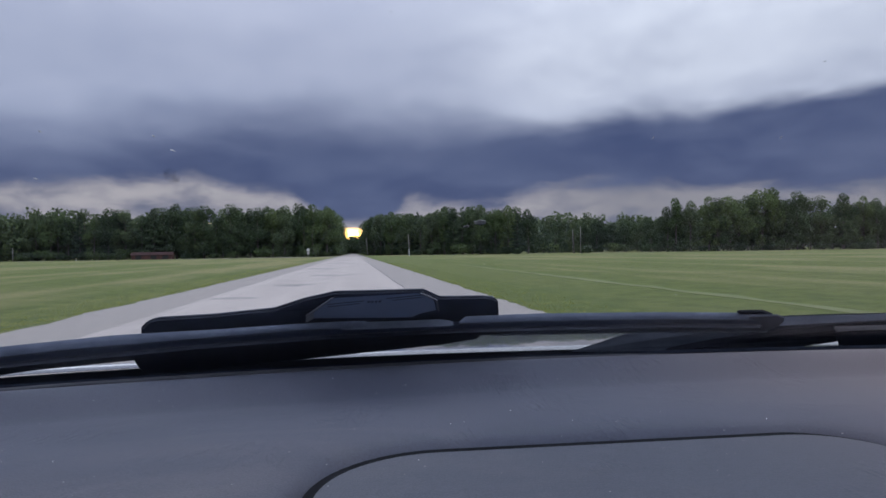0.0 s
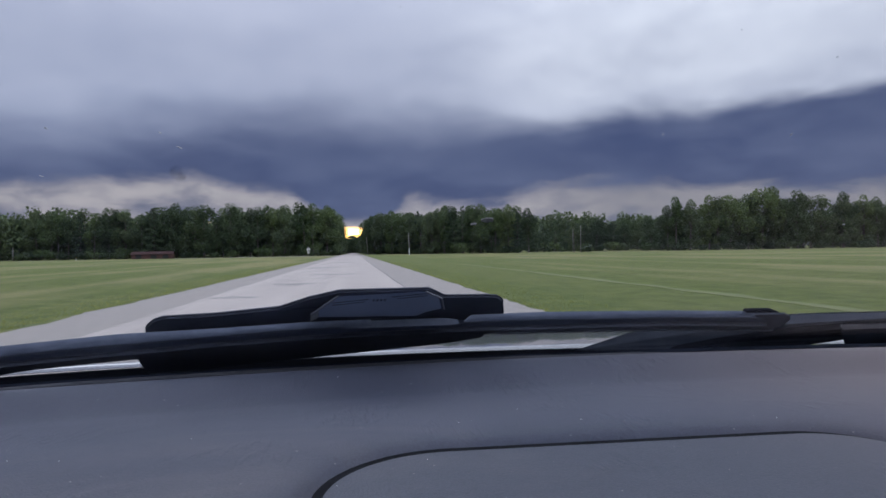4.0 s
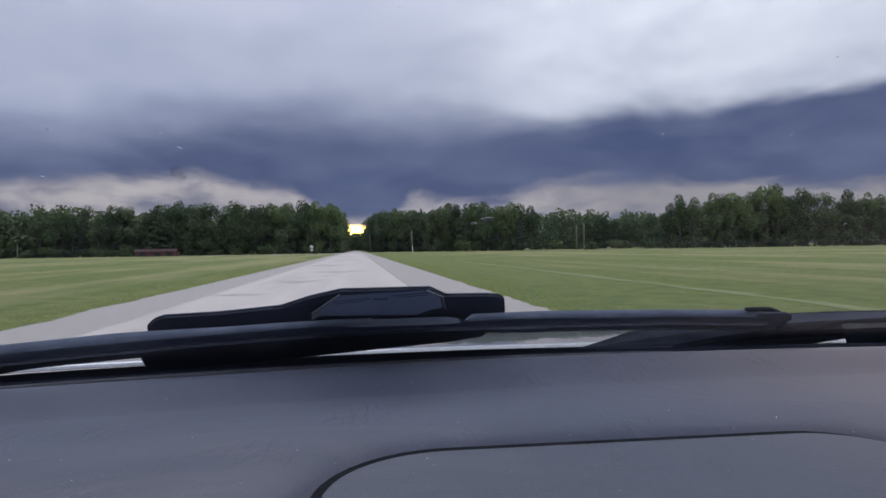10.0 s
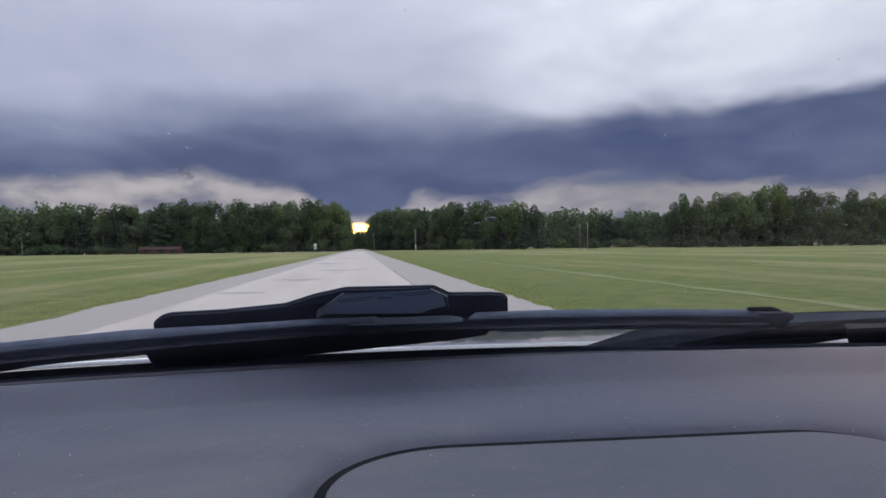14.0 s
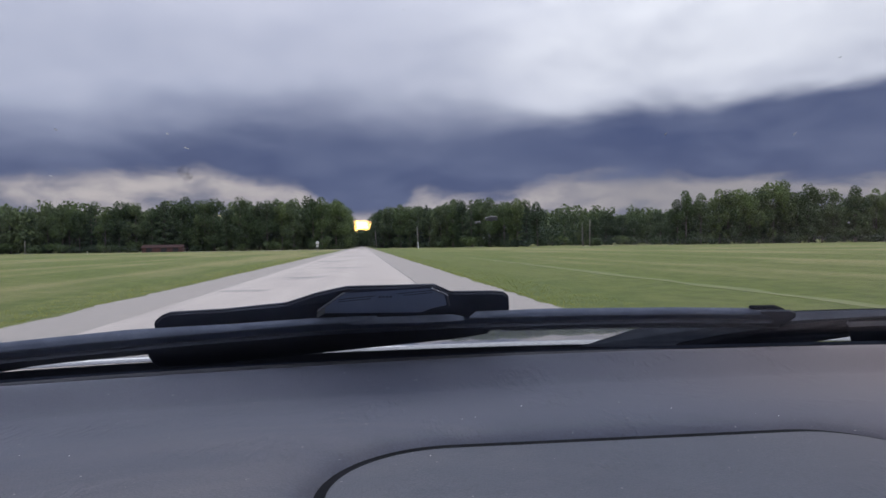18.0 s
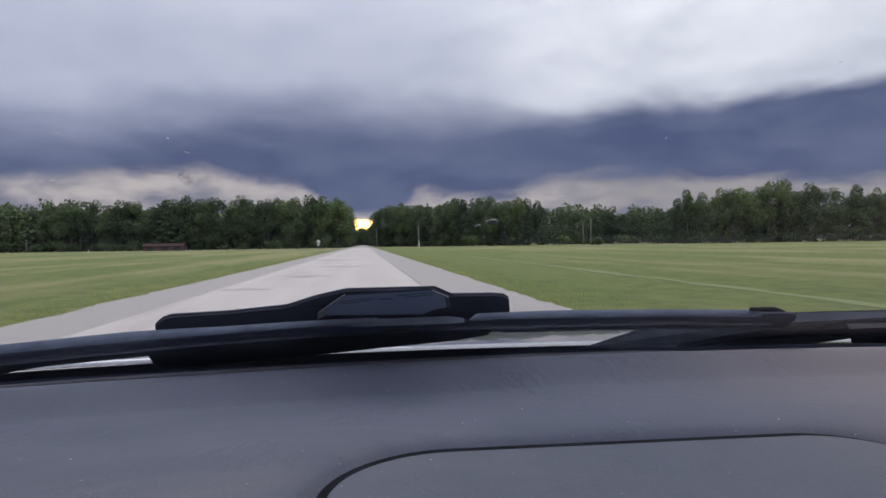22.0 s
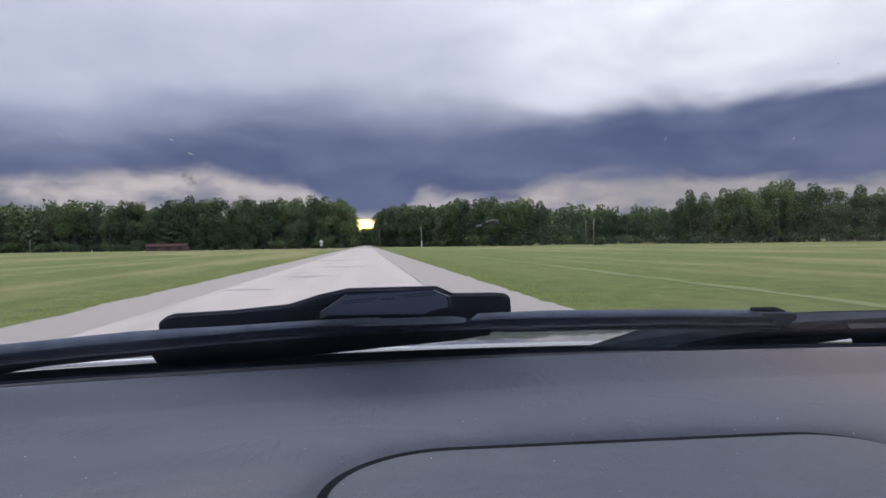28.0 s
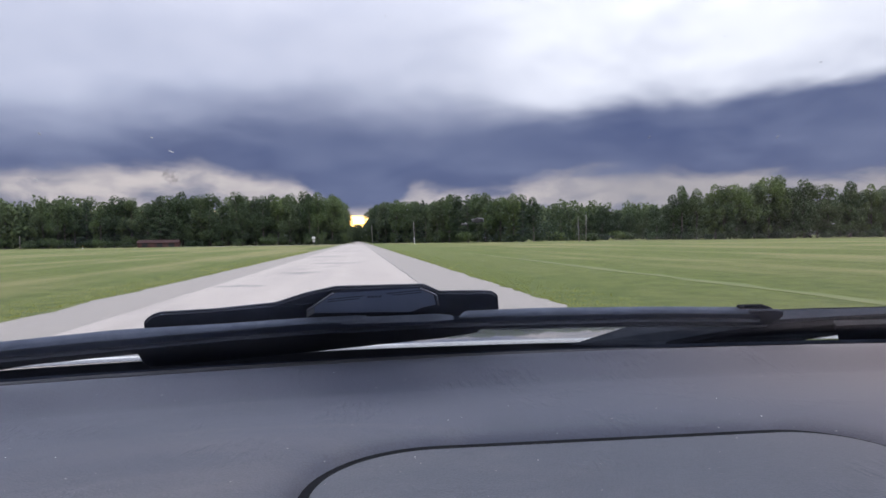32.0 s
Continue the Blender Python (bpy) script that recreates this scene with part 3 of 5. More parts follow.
for k, (x, y0, y1, w) in enumerate([(9.0, 4, 62, 0.24)]):
    slab("mowing_line", [(x - w, y0), (x + w, y0), (x + 0.4 + w, y1), (x + 0.4 - w, y1)], 0.008, STRAW, "pale line of cut straw left by the mower", "mowing line", ragged=0.16, seed=70 + k, back=0)


# ---- grass near the road ----
def build_tufts():
    """Uneven grass along the verges and over the near field; one joined mesh."""
    rnd = random.Random(11)
    verts, faces = [], []

    def tuft(x, y, size, count):
        for _ in range(count):
            a, lean = rnd.uniform(0, 6.283), rnd.uniform(0.1, 0.55) * size
            w = size * rnd.uniform(0.05, 0.10)
            h = size * rnd.uniform(0.6, 1.15)
            bx, by = x + rnd.uniform(-1, 1) * size * 0.5, y + rnd.uniform(-1, 1) * size * 0.5
            c, s = math.cos(a), math.sin(a)
            i = len(verts)
            verts.extend([(bx - s * w, by + c * w, -0.005), (bx + s * w, by - c * w, -0.005), (bx + c * lean * 0.5 + s * w * 0.7, by + s * lean * 0.5 - c * w * 0.7, h * 0.65), (bx + c * lean, by + s * lean, h)])
            faces.extend([(i, i + 1, i + 2), (i, i + 2, i + 3)])

    for _ in range(4000):
        y = 8 + 75 * rnd.random() ** 1.5
        tuft(3.65 + rnd.random() ** 2 * 1.6, y, rnd.uniform(0.02, 0.045), 4)
        y = 8 + 75 * rnd.random() ** 1.5
        tuft(-5.75 - rnd.random() ** 2 * 1.6, y, rnd.uniform(0.02, 0.045), 4)
    tagged(from_lists("grass", verts, faces, BLADE), "short uneven grass along the gravel edges", "grass", kind="stuff")


build_tufts()


# ---- trees ----
def crown_mesh(name, lobes, leaves, size, seed, material, flat=0.0):
    """Many small folded leaf clumps scattered through ellipsoid lobes (x, y, z, rx, rz), thicker towards their skins."""
    rng = np.random.default_rng(seed)
    weight = np.array([l[3] * l[3] * l[4] for l in lobes])
    counts = np.maximum(20, (leaves * weight ** 0.75 / (weight ** 0.75).sum()).astype(int))
    centre = np.repeat(np.array([l[:3] for l in lobes]), counts, axis=0)
    radius = np.repeat(np.array([(l[3], l[3], l[4]) for l in lobes]), counts, axis=0)
    total = len(centre)
    d = rng.normal(size=(total, 3))
    d /= np.linalg.norm(d, axis=1)[:, None]
    q = centre + d * radius * (0.55 + 0.5 * rng.random((total, 1)) ** 0.6)
    q[:, 2] = np.maximum(q[:, 2], 0.25)
    s = size * rng.uniform(0.6, 1.35, (total, 1))
    n1 = d + rng.normal(size=(total, 3)) * 0.7 + np.array((0, 0, flat))
    n1 /= np.linalg.norm(n1, axis=1)[:, None]
    t1 = np.cross(n1, rng.normal(size=(total, 3)))
    t1 /= np.linalg.norm(t1, axis=1)[:, None] + 1e-9
    t2 = np.cross(n1, t1)
    fold = n1 * s * 0.22
    corners = np.stack([q - t1 * s * 0.5 - fold, q - t2 * s * 0.32, q + t1 * s * 0.5 - fold, q + t2 * s * 0.36 + n1 * s * 0.1], axis=1).reshape(-1, 3)
    first = np.arange(total) * 4
    tris = np.stack([first, first + 1, first + 3, first + 1, first + 2, first + 3], axis=1).reshape(-1, 3)
    mesh = bpy.data.meshes.new(name)
    mesh.from_pydata(corners, [], tris)
    mesh.materials.append(material)
    mesh.update()
    return mesh


def broad_tree(seed, height, width, material, label, leaves=3600, low=0.08):
    """A deciduous tree: tapered bent trunk, five to seven limbs, a crown of lobes with gaps."""
    rnd = random.Random(seed)
    tree = thing("tree", (0, 0, 0), label, "tree", "woods")
    lean = rnd.uniform(-0.4, 0.4)
    part("trunk", tube([(0, 0, -0.15), (0.05, 0, height * 0.18), (lean * 0.5, 0.1, height * 0.45), (lean, 0, height * 0.82)], [0.30, 0.22, 0.16, 0.05], 8), BARK, tree)
    lobes = [(lean, 0, height * 0.86, width * 0.22, height * 0.14)]
    for k in range(rnd.randint(5, 7)):
        a, z = k * 2.4 + rnd.uniform(-0.4, 0.4), height * rnd.uniform(0.22, 0.6)
        reach = width * rnd.uniform(0.24, 0.40)
        tip = (math.cos(a) * reach, math.sin(a) * reach, z + height * rnd.uniform(0.10, 0.22))
        part("limb", tube([(lean * z / height, 0, z), (tip[0] * 0.5, tip[1] * 0.5, z + (tip[2] - z) * 0.6), tip], [0.10, 0.06, 0.02], 6), BARK, tree)
        lobes.append((*tip, width * rnd.uniform(0.17, 0.26), height * rnd.uniform(0.10, 0.16)))
    for k in range(11):
        a, z = rnd.uniform(0, 6.283), height * (low + (0.9 - low) * rnd.random())
        reach = width * 0.40 * (1.0 - max(0.0, z / height - 0.5) * 1.5) * rnd.uniform(0.45, 1.0)
        lobes.append((math.cos(a) * reach, math.sin(a) * reach, z, width * rnd.uniform(0.13, 0.22), height * rnd.uniform(0.07, 0.13)))
    crown = new("crown", crown_mesh("crown", lobes, leaves, 0.58, seed, material))
    crown.parent = tree
    return tree


def pine_tree(seed, height, width, label, leaves=3200):
    """A conifer: straight trunk, drooping whorls of needled boughs."""
    rnd = random.Random(seed)
    tree = thing("conifer", (0, 0, 0), label, "tree", "woods")
    part("trunk", tube([(0, 0, -0.15), (0, 0, height * 0.5), (0, 0, height * 0.97)], [0.26, 0.16, 0.03], 8), BARK, tree)
    lobes = []
    for k in range(30):
        f = 0.10 + 0.86 * k / 29
        reach = width * 0.5 * (1.02 - f) ** 0.75
        a = k * 2.4 + rnd.uniform(-0.3, 0.3)
        lobes.append((math.cos(a) * reach * 0.62, math.sin(a) * reach * 0.62, height * f, max(0.35, reach * 0.55), height * 0.030))
    for k in range(0, 24, 4):
        x, y, z = lobes[k][0], lobes[k][1], lobes[k][2]
        part("bough", tube([(0, 0, z + 0.2), (x * 0.6, y * 0.6, z + 0.1), (x * 1.2, y * 1.2, z - 0.2)], [0.06, 0.04, 0.015], 5), BARK, tree)
    crown = new("crown", crown_mesh("crown", lobes, leaves, 0.52, seed, NEEDLE, flat=0.6))
    crown.parent = tree
    return tree


def bush(seed, height, width, material):
    rnd = random.Random(seed)
    shrub = thing("bush", (0, 0, 0), "low leafy bush at the edge of the woods", "bush", "woods")
    part("stem", tube([(0, 0, -0.1), (0.05, 0, height * 0.6)], [0.06, 0.02], 5), BARK, shrub)
    lobes = [(rnd.uniform(-0.35, 0.35) * width, rnd.uniform(-0.35, 0.35) * width, height * rnd.uniform(0.25, 0.7), width * 0.28, height * 0.28) for _ in range(6)]
    crown = new("crown", crown_mesh("crown", lobes, 420, 0.5, seed, material))
    crown.parent = shrub
    return shrub


KINDS = [broad_tree(31, 18.0, 10.5, BROADLEAF, "tall dense broadleaf tree at the edge of the woods"),
         broad_tree(32, 18.0, 8.5, BROADLEAF, "slim dark broadleaf tree in the woods"),
         broad_tree(33, 18.0, 12.5, LIGHTLEAF, "spreading lighter green broadleaf tree at the wood's edge", leaves=4200),
         broad_tree(34, 18.0, 9.5, BROADLEAF, "broadleaf tree with a ragged crown in the woods", leaves=3200),
         broad_tree(35, 18.0, 7.0, LIGHTLEAF, "narrow young broadleaf tree in the woods", leaves=2800),
         pine_tree(36, 18.0, 7.5, "dark layered conifer in the woods"),
         pine_tree(37, 18.0, 9.0, "broad drooping conifer at the wood's edge")]
BUSHES = [bush(41, 2.6, 4.2, BROADLEAF), bush(42, 3.4, 5.0, LIGHTLEAF), bush(43, 1.8, 3.4, BROADLEAF)]
used = set()
trees = random.Random(77)


def plant(kinds, index, x, y, height, base):
    """The first use of a kind moves the original, later ones copy it."""
    s = height / base
    m = pose(x, y - AHEAD, 0, 0, 0, trees.uniform(0, 360))
    proto = kinds[index]
    key = (id(kinds), index)
    ob = proto if key not in used else copy_thing(proto, Matrix.Identity(4))
    used.add(key)
    ob.matrix_basis = m @ Matrix.Diagonal((s * trees.uniform(0.92, 1.1), s * trees.uniform(0.92, 1.1), s, 1))


def pick(conifers=0.12, light=0.22):
    r = trees.random()
    if r < conifers:
        return trees.choice((5, 6))
    if r < conifers + light:
        return trees.choice((2, 4))
    return trees.choice((0, 1, 3))


def row(points, heights, gap, jitter=1.6, bushes=0.6, setback=0.0, conifers=0.12, light=0.22):
    """Trees along a broken line in the plan; heights are given at the same corners."""
    run = [0.0]
    for a, b in zip(points, points[1:]):
        run.append(run[-1] + math.hypot(b[0] - a[0], b[1] - a[1]))
    s = trees.uniform(0, gap)
    while s < run[-1]:
        x = float(np.interp(s, run, [p[0] for p in points])) + trees.uniform(-jitter, jitter)
        y = float(np.interp(s, run, [p[1] for p in points])) + setback + trees.uniform(-jitter, jitter)
        h = float(np.interp(s, run, heights)) * trees.uniform(0.86, 1.10)
        plant(KINDS, pick(conifers, light), x, y, h, 18.0)
        if trees.random() < bushes:
            b = trees.randrange(3)
            plant(BUSHES, b, x + trees.uniform(-2.5, 2.5), y - 4.2 + trees.uniform(-1, 1), trees.uniform(1.8, 4.0), 2.6)
        s += gap * trees.uniform(0.7, 1.3)


# woods west of the road: a front that faces the field, then along the road
LEFT = [(-10.5, 301), (-60, 304), (-120, 318), (-205, 345)]
row(LEFT, [18, 18, 17.5, 17], 4.6, bushes=0.9, conifers=0.07)
row(LEFT, [19, 18.5, 18, 17.5], 5.6, bushes=0, setback=7, conifers=0.05)
row([(-10.0, 307), (-9.2, 420)], [18, 18], 3.8, bushes=0.3, jitter=0.8, conifers=0.25)
# woods east of the road: the edge slants back from the field to the road
RIGHT = [(56, 282), (38, 308), (20, 340), (10.0, 368)]
row(RIGHT, [16.5, 17, 18, 17.5], 4.4, bushes=0.9, light=0.3)
row([(64, 290), (42, 318), (24, 350), (16, 376)], [17.5, 18, 18, 18], 5.2, bushes=0)
row([(9.6, 372), (8.6, 460)], [18, 17], 3.8, bushes=0.3, jitter=0.8)
# a low stretch further back, then taller trees behind the fence
row([(78, 330), (104, 330), (130, 322)], [13.5, 13.5, 13.5], 4.6, bushes=0.7)
row([(84, 340), (140, 334)], [14, 14], 5.0, bushes=0)
row([(96, 268), (101, 267), (107, 266), (113, 265), (120, 264), (128, 266), (135, 268), (142, 265), (148, 264), (156, 262), (166, 262), (178, 262), (190, 260), (260, 262)],
    [11, 13, 17.5, 16.5, 17.5, 19.5, 22.5, 21, 18.5, 17, 17.5, 18, 18.5, 19], 4.2, bushes=0.8, light=0.4, conifers=0.0)
row([(104, 276), (140, 276), (200, 270), (270, 272)], [13, 17, 17, 18], 5.5, bushes=0, conifers=0.0)
row([(67.5, 257), (69.5, 258)], [10, 10], 6.0, jitter=0.6, bushes=0.4)


def thicket(points, height, seed, label):
    """Undergrowth behind the first trees: one joined leafy mass along a broken line."""
    rng = np.random.default_rng(seed)
    lobes = []
    for (ax, ay), (bx, by) in zip(points, points[1:]):
        count = max(2, int(math.hypot(bx - ax, by - ay) / 2.2))
        for k in range(count):
            f = (k + rng.random()) / count
            h = height * rng.uniform(0.7, 1.2)
            lobes.append((ax + (bx - ax) * f + rng.normal() * 0.8, ay + (by - ay) * f + rng.normal() * 0.8 - AHEAD, h * 0.5, rng.uniform(1.6, 2.6), h * 0.55))
    tagged(new("undergrowth", crown_mesh("undergrowth", lobes, len(lobes) * 110, 0.8, seed, BROADLEAF)), label, "undergrowth", kind="stuff")


thicket([(-12, 310), (-60, 312), (-120, 326), (-205, 353)], 9.5, 61, "dense dark undergrowth under the woods")
thicket([(-13, 322), (-60, 324), (-120, 338), (-205, 365)], 7.0, 62, "dense dark undergrowth under the woods")
thicket([(-11.5, 312), (-11, 640)], 5.0, 63, "dense dark undergrowth along the road")
thicket([(11.5, 376), (11, 640)], 5.0, 64, "dense dark undergrowth along the road")
thicket([(80, 302), (56, 326), (34, 352), (18, 380)], 9.5, 65, "dense dark undergrowth under the slanting wood edge")
thicket([(76, 342), (145, 342)], 7.0, 66, "dense dark undergrowth under the woods")
thicket([(98, 274), (265, 270)], 6.0, 67, "dense dark undergrowth behind the fence")


def far_woods(name, x0, x1, y0, y1, height, count, seed, label, leaf=1.5, slim=1.0):
    """Woods too deep or too far to count: one joined crown mass with trunks hidden."""
    rng = np.random.default_rng(seed)
    lobes = []
    for _ in range(count):
        x, y = rng.uniform(x0, x1), rng.uniform(y0, y1) - AHEAD
        h = height * rng.uniform(0.75, 1.1)
        lobes.append((x, y, h * 0.78, rng.uniform(2.6, 4.2) * slim, h * 0.24))
        lobes.append((x + rng.uniform(-2, 2), y + rng.uniform(-2, 2), h * 0.38, rng.uniform(3.0, 4.4) * slim, h * 0.36))
    mesh = crown_mesh(name, lobes, int(count * 290 / leaf), leaf, seed, BROADLEAF)
    tagged(new(name, mesh), label, "woods", kind="stuff")


far_woods("woods", -14, -8, 420, 640, 17, 110, 59, "woods along the far stretch of road", leaf=0.9, slim=0.75)
far_woods("woods", 7.5, 13, 460, 640, 16.5, 90, 60, "woods along the far stretch of road", leaf=0.9, slim=0.75)
far_woods("woods", -205, -18, 318, 380, 18, 260, 51, "dense dark green woods behind the first trees")
far_woods("woods", 24, 150, 352, 410, 17, 190, 52, "dense woods behind the slanting wood edge")
far_woods("woods", 130, 300, 284, 330, 16, 130, 53, "dense woods behind the wire fence")
far_woods("woods", -40, -10, 620, 700, 17, 50, 54, "far woods along the road")
far_woods("woods", 9, 40, 620, 700, 17, 50, 55, "far woods along the road")
far_woods("woods", -34, 34, 690, 730, 16, 150, 56, "far woods closing the end of the road")
far_woods("woods", -1400, -560, 1150, 1230, 16, 260, 57, "far tree line across the open fields")
far_woods("woods", 300, 900, 330, 420, 18, 260, 58, "far tree line across the open fields")


# ---- signs, poles, fence, shed ----
def diamond_sign(place, plate, label):
    """Seen from behind: a bare metal diamond on a post, with or without a plate under it."""
    sign = thing("road_sign", (place[0], place[1] - AHEAD, *place[2:]), label, "sign", "road signs")
    part("post", box(-0.035, 0.035, -0.03, 0.03, -0.2, 2.35, 0.006), POLEWOOD if plate else STEEL, sign)
    z, r = 1.98, 0.43
    rim = []
    for a, (cx, cz) in enumerate([(0, r), (r, 0), (0, -r), (-r, 0)]):
        for k in (-0.05, 0.05):
            t = math.pi / 2 - a * math.pi / 2
            rim.append((cx * 0.93 - math.sin(t) * k * -1, z + cz * 0.93 - math.cos(t) * k))
    part("diamond_panel", prism(rim, lambda a, b, out: (a, out, b), (0.034, 0.038)), SIGNBACK, sign, "bare aluminium back of a diamond panel")
    if plate:
        part("plate", prism([(-0.24, 1.06), (0.24, 1.06), (0.24, 1.50), (-0.24, 1.50)], lambda a, b, out: (a, out, b), (0.034, 0.038)), SIGNBACK, sign, "bare aluminium back of a small plate")
    for bz in (z + 0.2, z - 0.2):
        part("bolt", tube([(0, -0.045, bz), (0, 0.034, bz)], [0.012, 0.012], 8), STEEL, sign)
    return sign


diamond_sign((-9.8, 199, 0, 0, 0, 4), True, "bare back of a diamond road sign with a plate")
diamond_sign((-6.6, -157, 0, 0, 0, -3), False, "bare back of a diamond sign on steel post")


def yellow_sign(place):
    sign = thing("marker_sign", (place[0], place[1] - AHEAD, *place[2:]), "yellow rectangular marker sign with dark lettering on a white post", "sign")
    part("post", tube([(0, 0, -0.2), (0, 0, 1.5)], [0.06, 0.055], 12), WHITEPAINT, sign, smooth=True)
    board = part("board", prism([(-0.35, 1.25), (0.35, 1.25), (0.35, 1.80), (-0.35, 1.80)], lambda a, b, out: (a, out, b), (-0.075, -0.06), 0.004), YELLOW, sign, "yellow painted board")
    for k, (z, w) in enumerate([(1.70, 0.22), (1.60, 0.26), (1.50, 0.20), (1.39, 0.24)]):
        part("lettering_bar", box(-w, w, -0.079, -0.0755, z - 0.022, z + 0.022), INK, board, "dark unreadable line of print")
    return sign


yellow_sign((9.9, -55, 0, 0, 0, 0))
plant(BUSHES, 2, 9.9, -55.3, 0.5, 1.8)


def pole(place, height, radius, label, white=0.0):
    p = thing("utility_pole", (place[0], place[1] - AHEAD, *place[2:]), label, "pole", "utility poles")
    part("shaft", tube([(0, 0, -0.3), (0, 0, height * 0.5), (0, 0, height)], [radius, radius * 0.85, radius * 0.7], 12), POLEWOOD, p, smooth=True)
    part("cap", tube([(0, 0, height - 0.02), (0, 0, height + 0.05)], [radius * 0.74, radius * 0.6], 12), STEEL, p)
    if white:
        part("guard", tube([(0, 0, -0.05), (0, 0, white)], [radius * 1.12, radius * 1.06], 12), WHITEPAINT, p, "white guard round the foot")
    return p


pole((18.9, 285, 0, 0, -2.0, 0), 7.4, 0.13, "bare weathered pole with a white guard at its foot", white=2.2)
pole((5.6, 334, 0, 0, -4.0, 0), 7.4, 0.12, "bare leaning pole beside the road at the wood")
pole((68.2, 250, 0, 0, 1.0, 0), 8.2, 0.12, "bare weathered pole in front of a lone tree")
pole((66.8, 253, 0, 0, 0, 0), 7.4, 0.09, "bare weathered pole beside a second one")
pole((-115, 299, 0, 0, 0, 0), 4.6, 0.12, "short pale pole at the edge of the field")
pole((178, 255, 0, 0, 0, 0), 11.0, 0.15, "tall pale pole by the wire fence")


def marker(place):
    m = thing("field_marker", (place[0], place[1] - AHEAD, *place[2:]), "small pale marker post in the field", "marker")
    part("post", tube([(0, 0, -0.1), (0, 0, 0.8)], [0.07, 0.06], 10), WHITEPAINT, m)
    part("cap", tube([(0, 0, 0.8), (0, 0, 0.95)], [0.13, 0.02], 10), YELLOW, m)


marker((-82, 265, 0, 0, 0, 0))


def wire_fence():
    """A chain-link fence along the wood: posts, rails and thin crossing wires."""
    fence = thing("fence", (0, -AHEAD, 0), "grey chain-link fence in front of the woods", "fence")
    a, b = Vector((70, 256, 0)), Vector((262, 251, 0))
    run = (b - a).length
    steps = 64
    for k in range(steps + 1):
        p = a.lerp(b, k / steps)
        part("post", tube([p - Vector((0, 0, 0.2)), p + Vector((0, 0, 1.85))], [0.03, 0.03], 6), DARKWIRE, fence)
    for z in (0.08, 1.80):
        part("rail", tube([a + Vector((0, 0, z)), b + Vector((0, 0, z))], [0.022, 0.022], 6), DARKWIRE, fence)
    verts, faces = [], []
    way = (b - a) / run
    for k in range(int(run / 0.45)):
        for s in (-1, 1):
            p = a + way * (k * 0.45)
            q = p + way * (s * 1.7)
            i = len(verts)
            verts += [p + Vector((0, 0.0, 0.08)), p + way * 0.012 + Vector((0, 0, 0.08)), q + way * 0.012 + Vector((0, 0, 1.78)), q + Vector((0, 0, 1.78))]
            faces.append((i, i + 1, i + 2, i + 3))
    tagged(from_lists("wire_mesh", verts, faces, DARKWIRE, fence), kind="stuff")


wire_fence()


def red_shed(place):
    shed = thing("shed", (place[0], place[1] - AHEAD, *place[2:]), "long low faded red shed against the woods", "shed")
    w, d, h = 6.5, 2.2, 1.6
    part("wall", prism([(-w, 0), (w, 0), (w, h), (-w, h)], lambda a, b, out: (a, out, b), (-d, -d + 0.12)), REDPAINT, shed)
    part("wall", prism([(-w, 0), (w, 0), (w, h), (-w, h)], lambda a, b, out: (a, out, b), (d - 0.12, d)), REDPAINT, shed)
    for s in (-1, 1):
        part("gable", prism([(-d + 0.125, 0), (d - 0.125, 0), (d - 0.125, h), (0, h + 0.8), (-d + 0.125, h)], lambda a, b, out: (s * (w - out), a, b), (0.0, 0.12)), REDPAINT, shed)
        part("roof_sheet", prism([(-w - 0.3, 0), (w + 0.3, 0), (w + 0.3, 1), (-w - 0.3, 1)],
                                 lambda a, b, out: (a, s * (d + 0.3) * (1 - b), h - 0.10 + 0.98 * b + out), (0.0, 0.06)), ROOFING, shed)
    for x in (-4.2, 0.6, 4.4):
        part("door", box(x - 0.9, x + 0.9, -d - 0.05, -d - 0.004, 0.05, 1.45, 0.01), DARKGAP, shed, "dark doorway")


red_shed((-68, 294, 0, 0, 0, 3))


def far_house(place):
    house = thing("farm_building", (place[0], place[1] - AHEAD, *place[2:]), "low dark-roofed farm building far across the field", "building")
    part("wall", box(-9, 9, -5, 5, 0, 3.2), WHITEPAINT, house)
    part("roof", prism([(-6, 3.0), (6, 3.0), (0, 6.2)], lambda a, b, out: (out, a, b), (-9.6, 9.6)), ROOFING, house)
    for x in (-5, 0, 5):
        part("window", box(x - 0.6, x + 0.6, -5.05, -5.004, 1.2, 2.4), DARKGAP, house)


far_house((-300, 470, 0, 0, 0, 12))


# ---- the car ----
MID = 0.2            # the car's middle line
RAKE = radians(30)   # the windscreen's slope
car = thing("car", (MID, 0, 0), "dark silver car standing on the road", "car")
CAR = pose(MID, 0, 0).inverted()


def fit(bm):
    """From the place to the car's own frame."""
    bm.transform(CAR)
    return bm


def base_y(x):
    return 0.507 - 0.28 * (x - MID) ** 2


def on_glass(x, up, out):
    """A point over the windscreen: sideways, up its slope from the foot, and off its face."""
    return Vector((x, base_y(x) - up * math.cos(RAKE) + out * math.sin(RAKE), 1.12 + up * math.sin(RAKE) + out * math.cos(RAKE)))


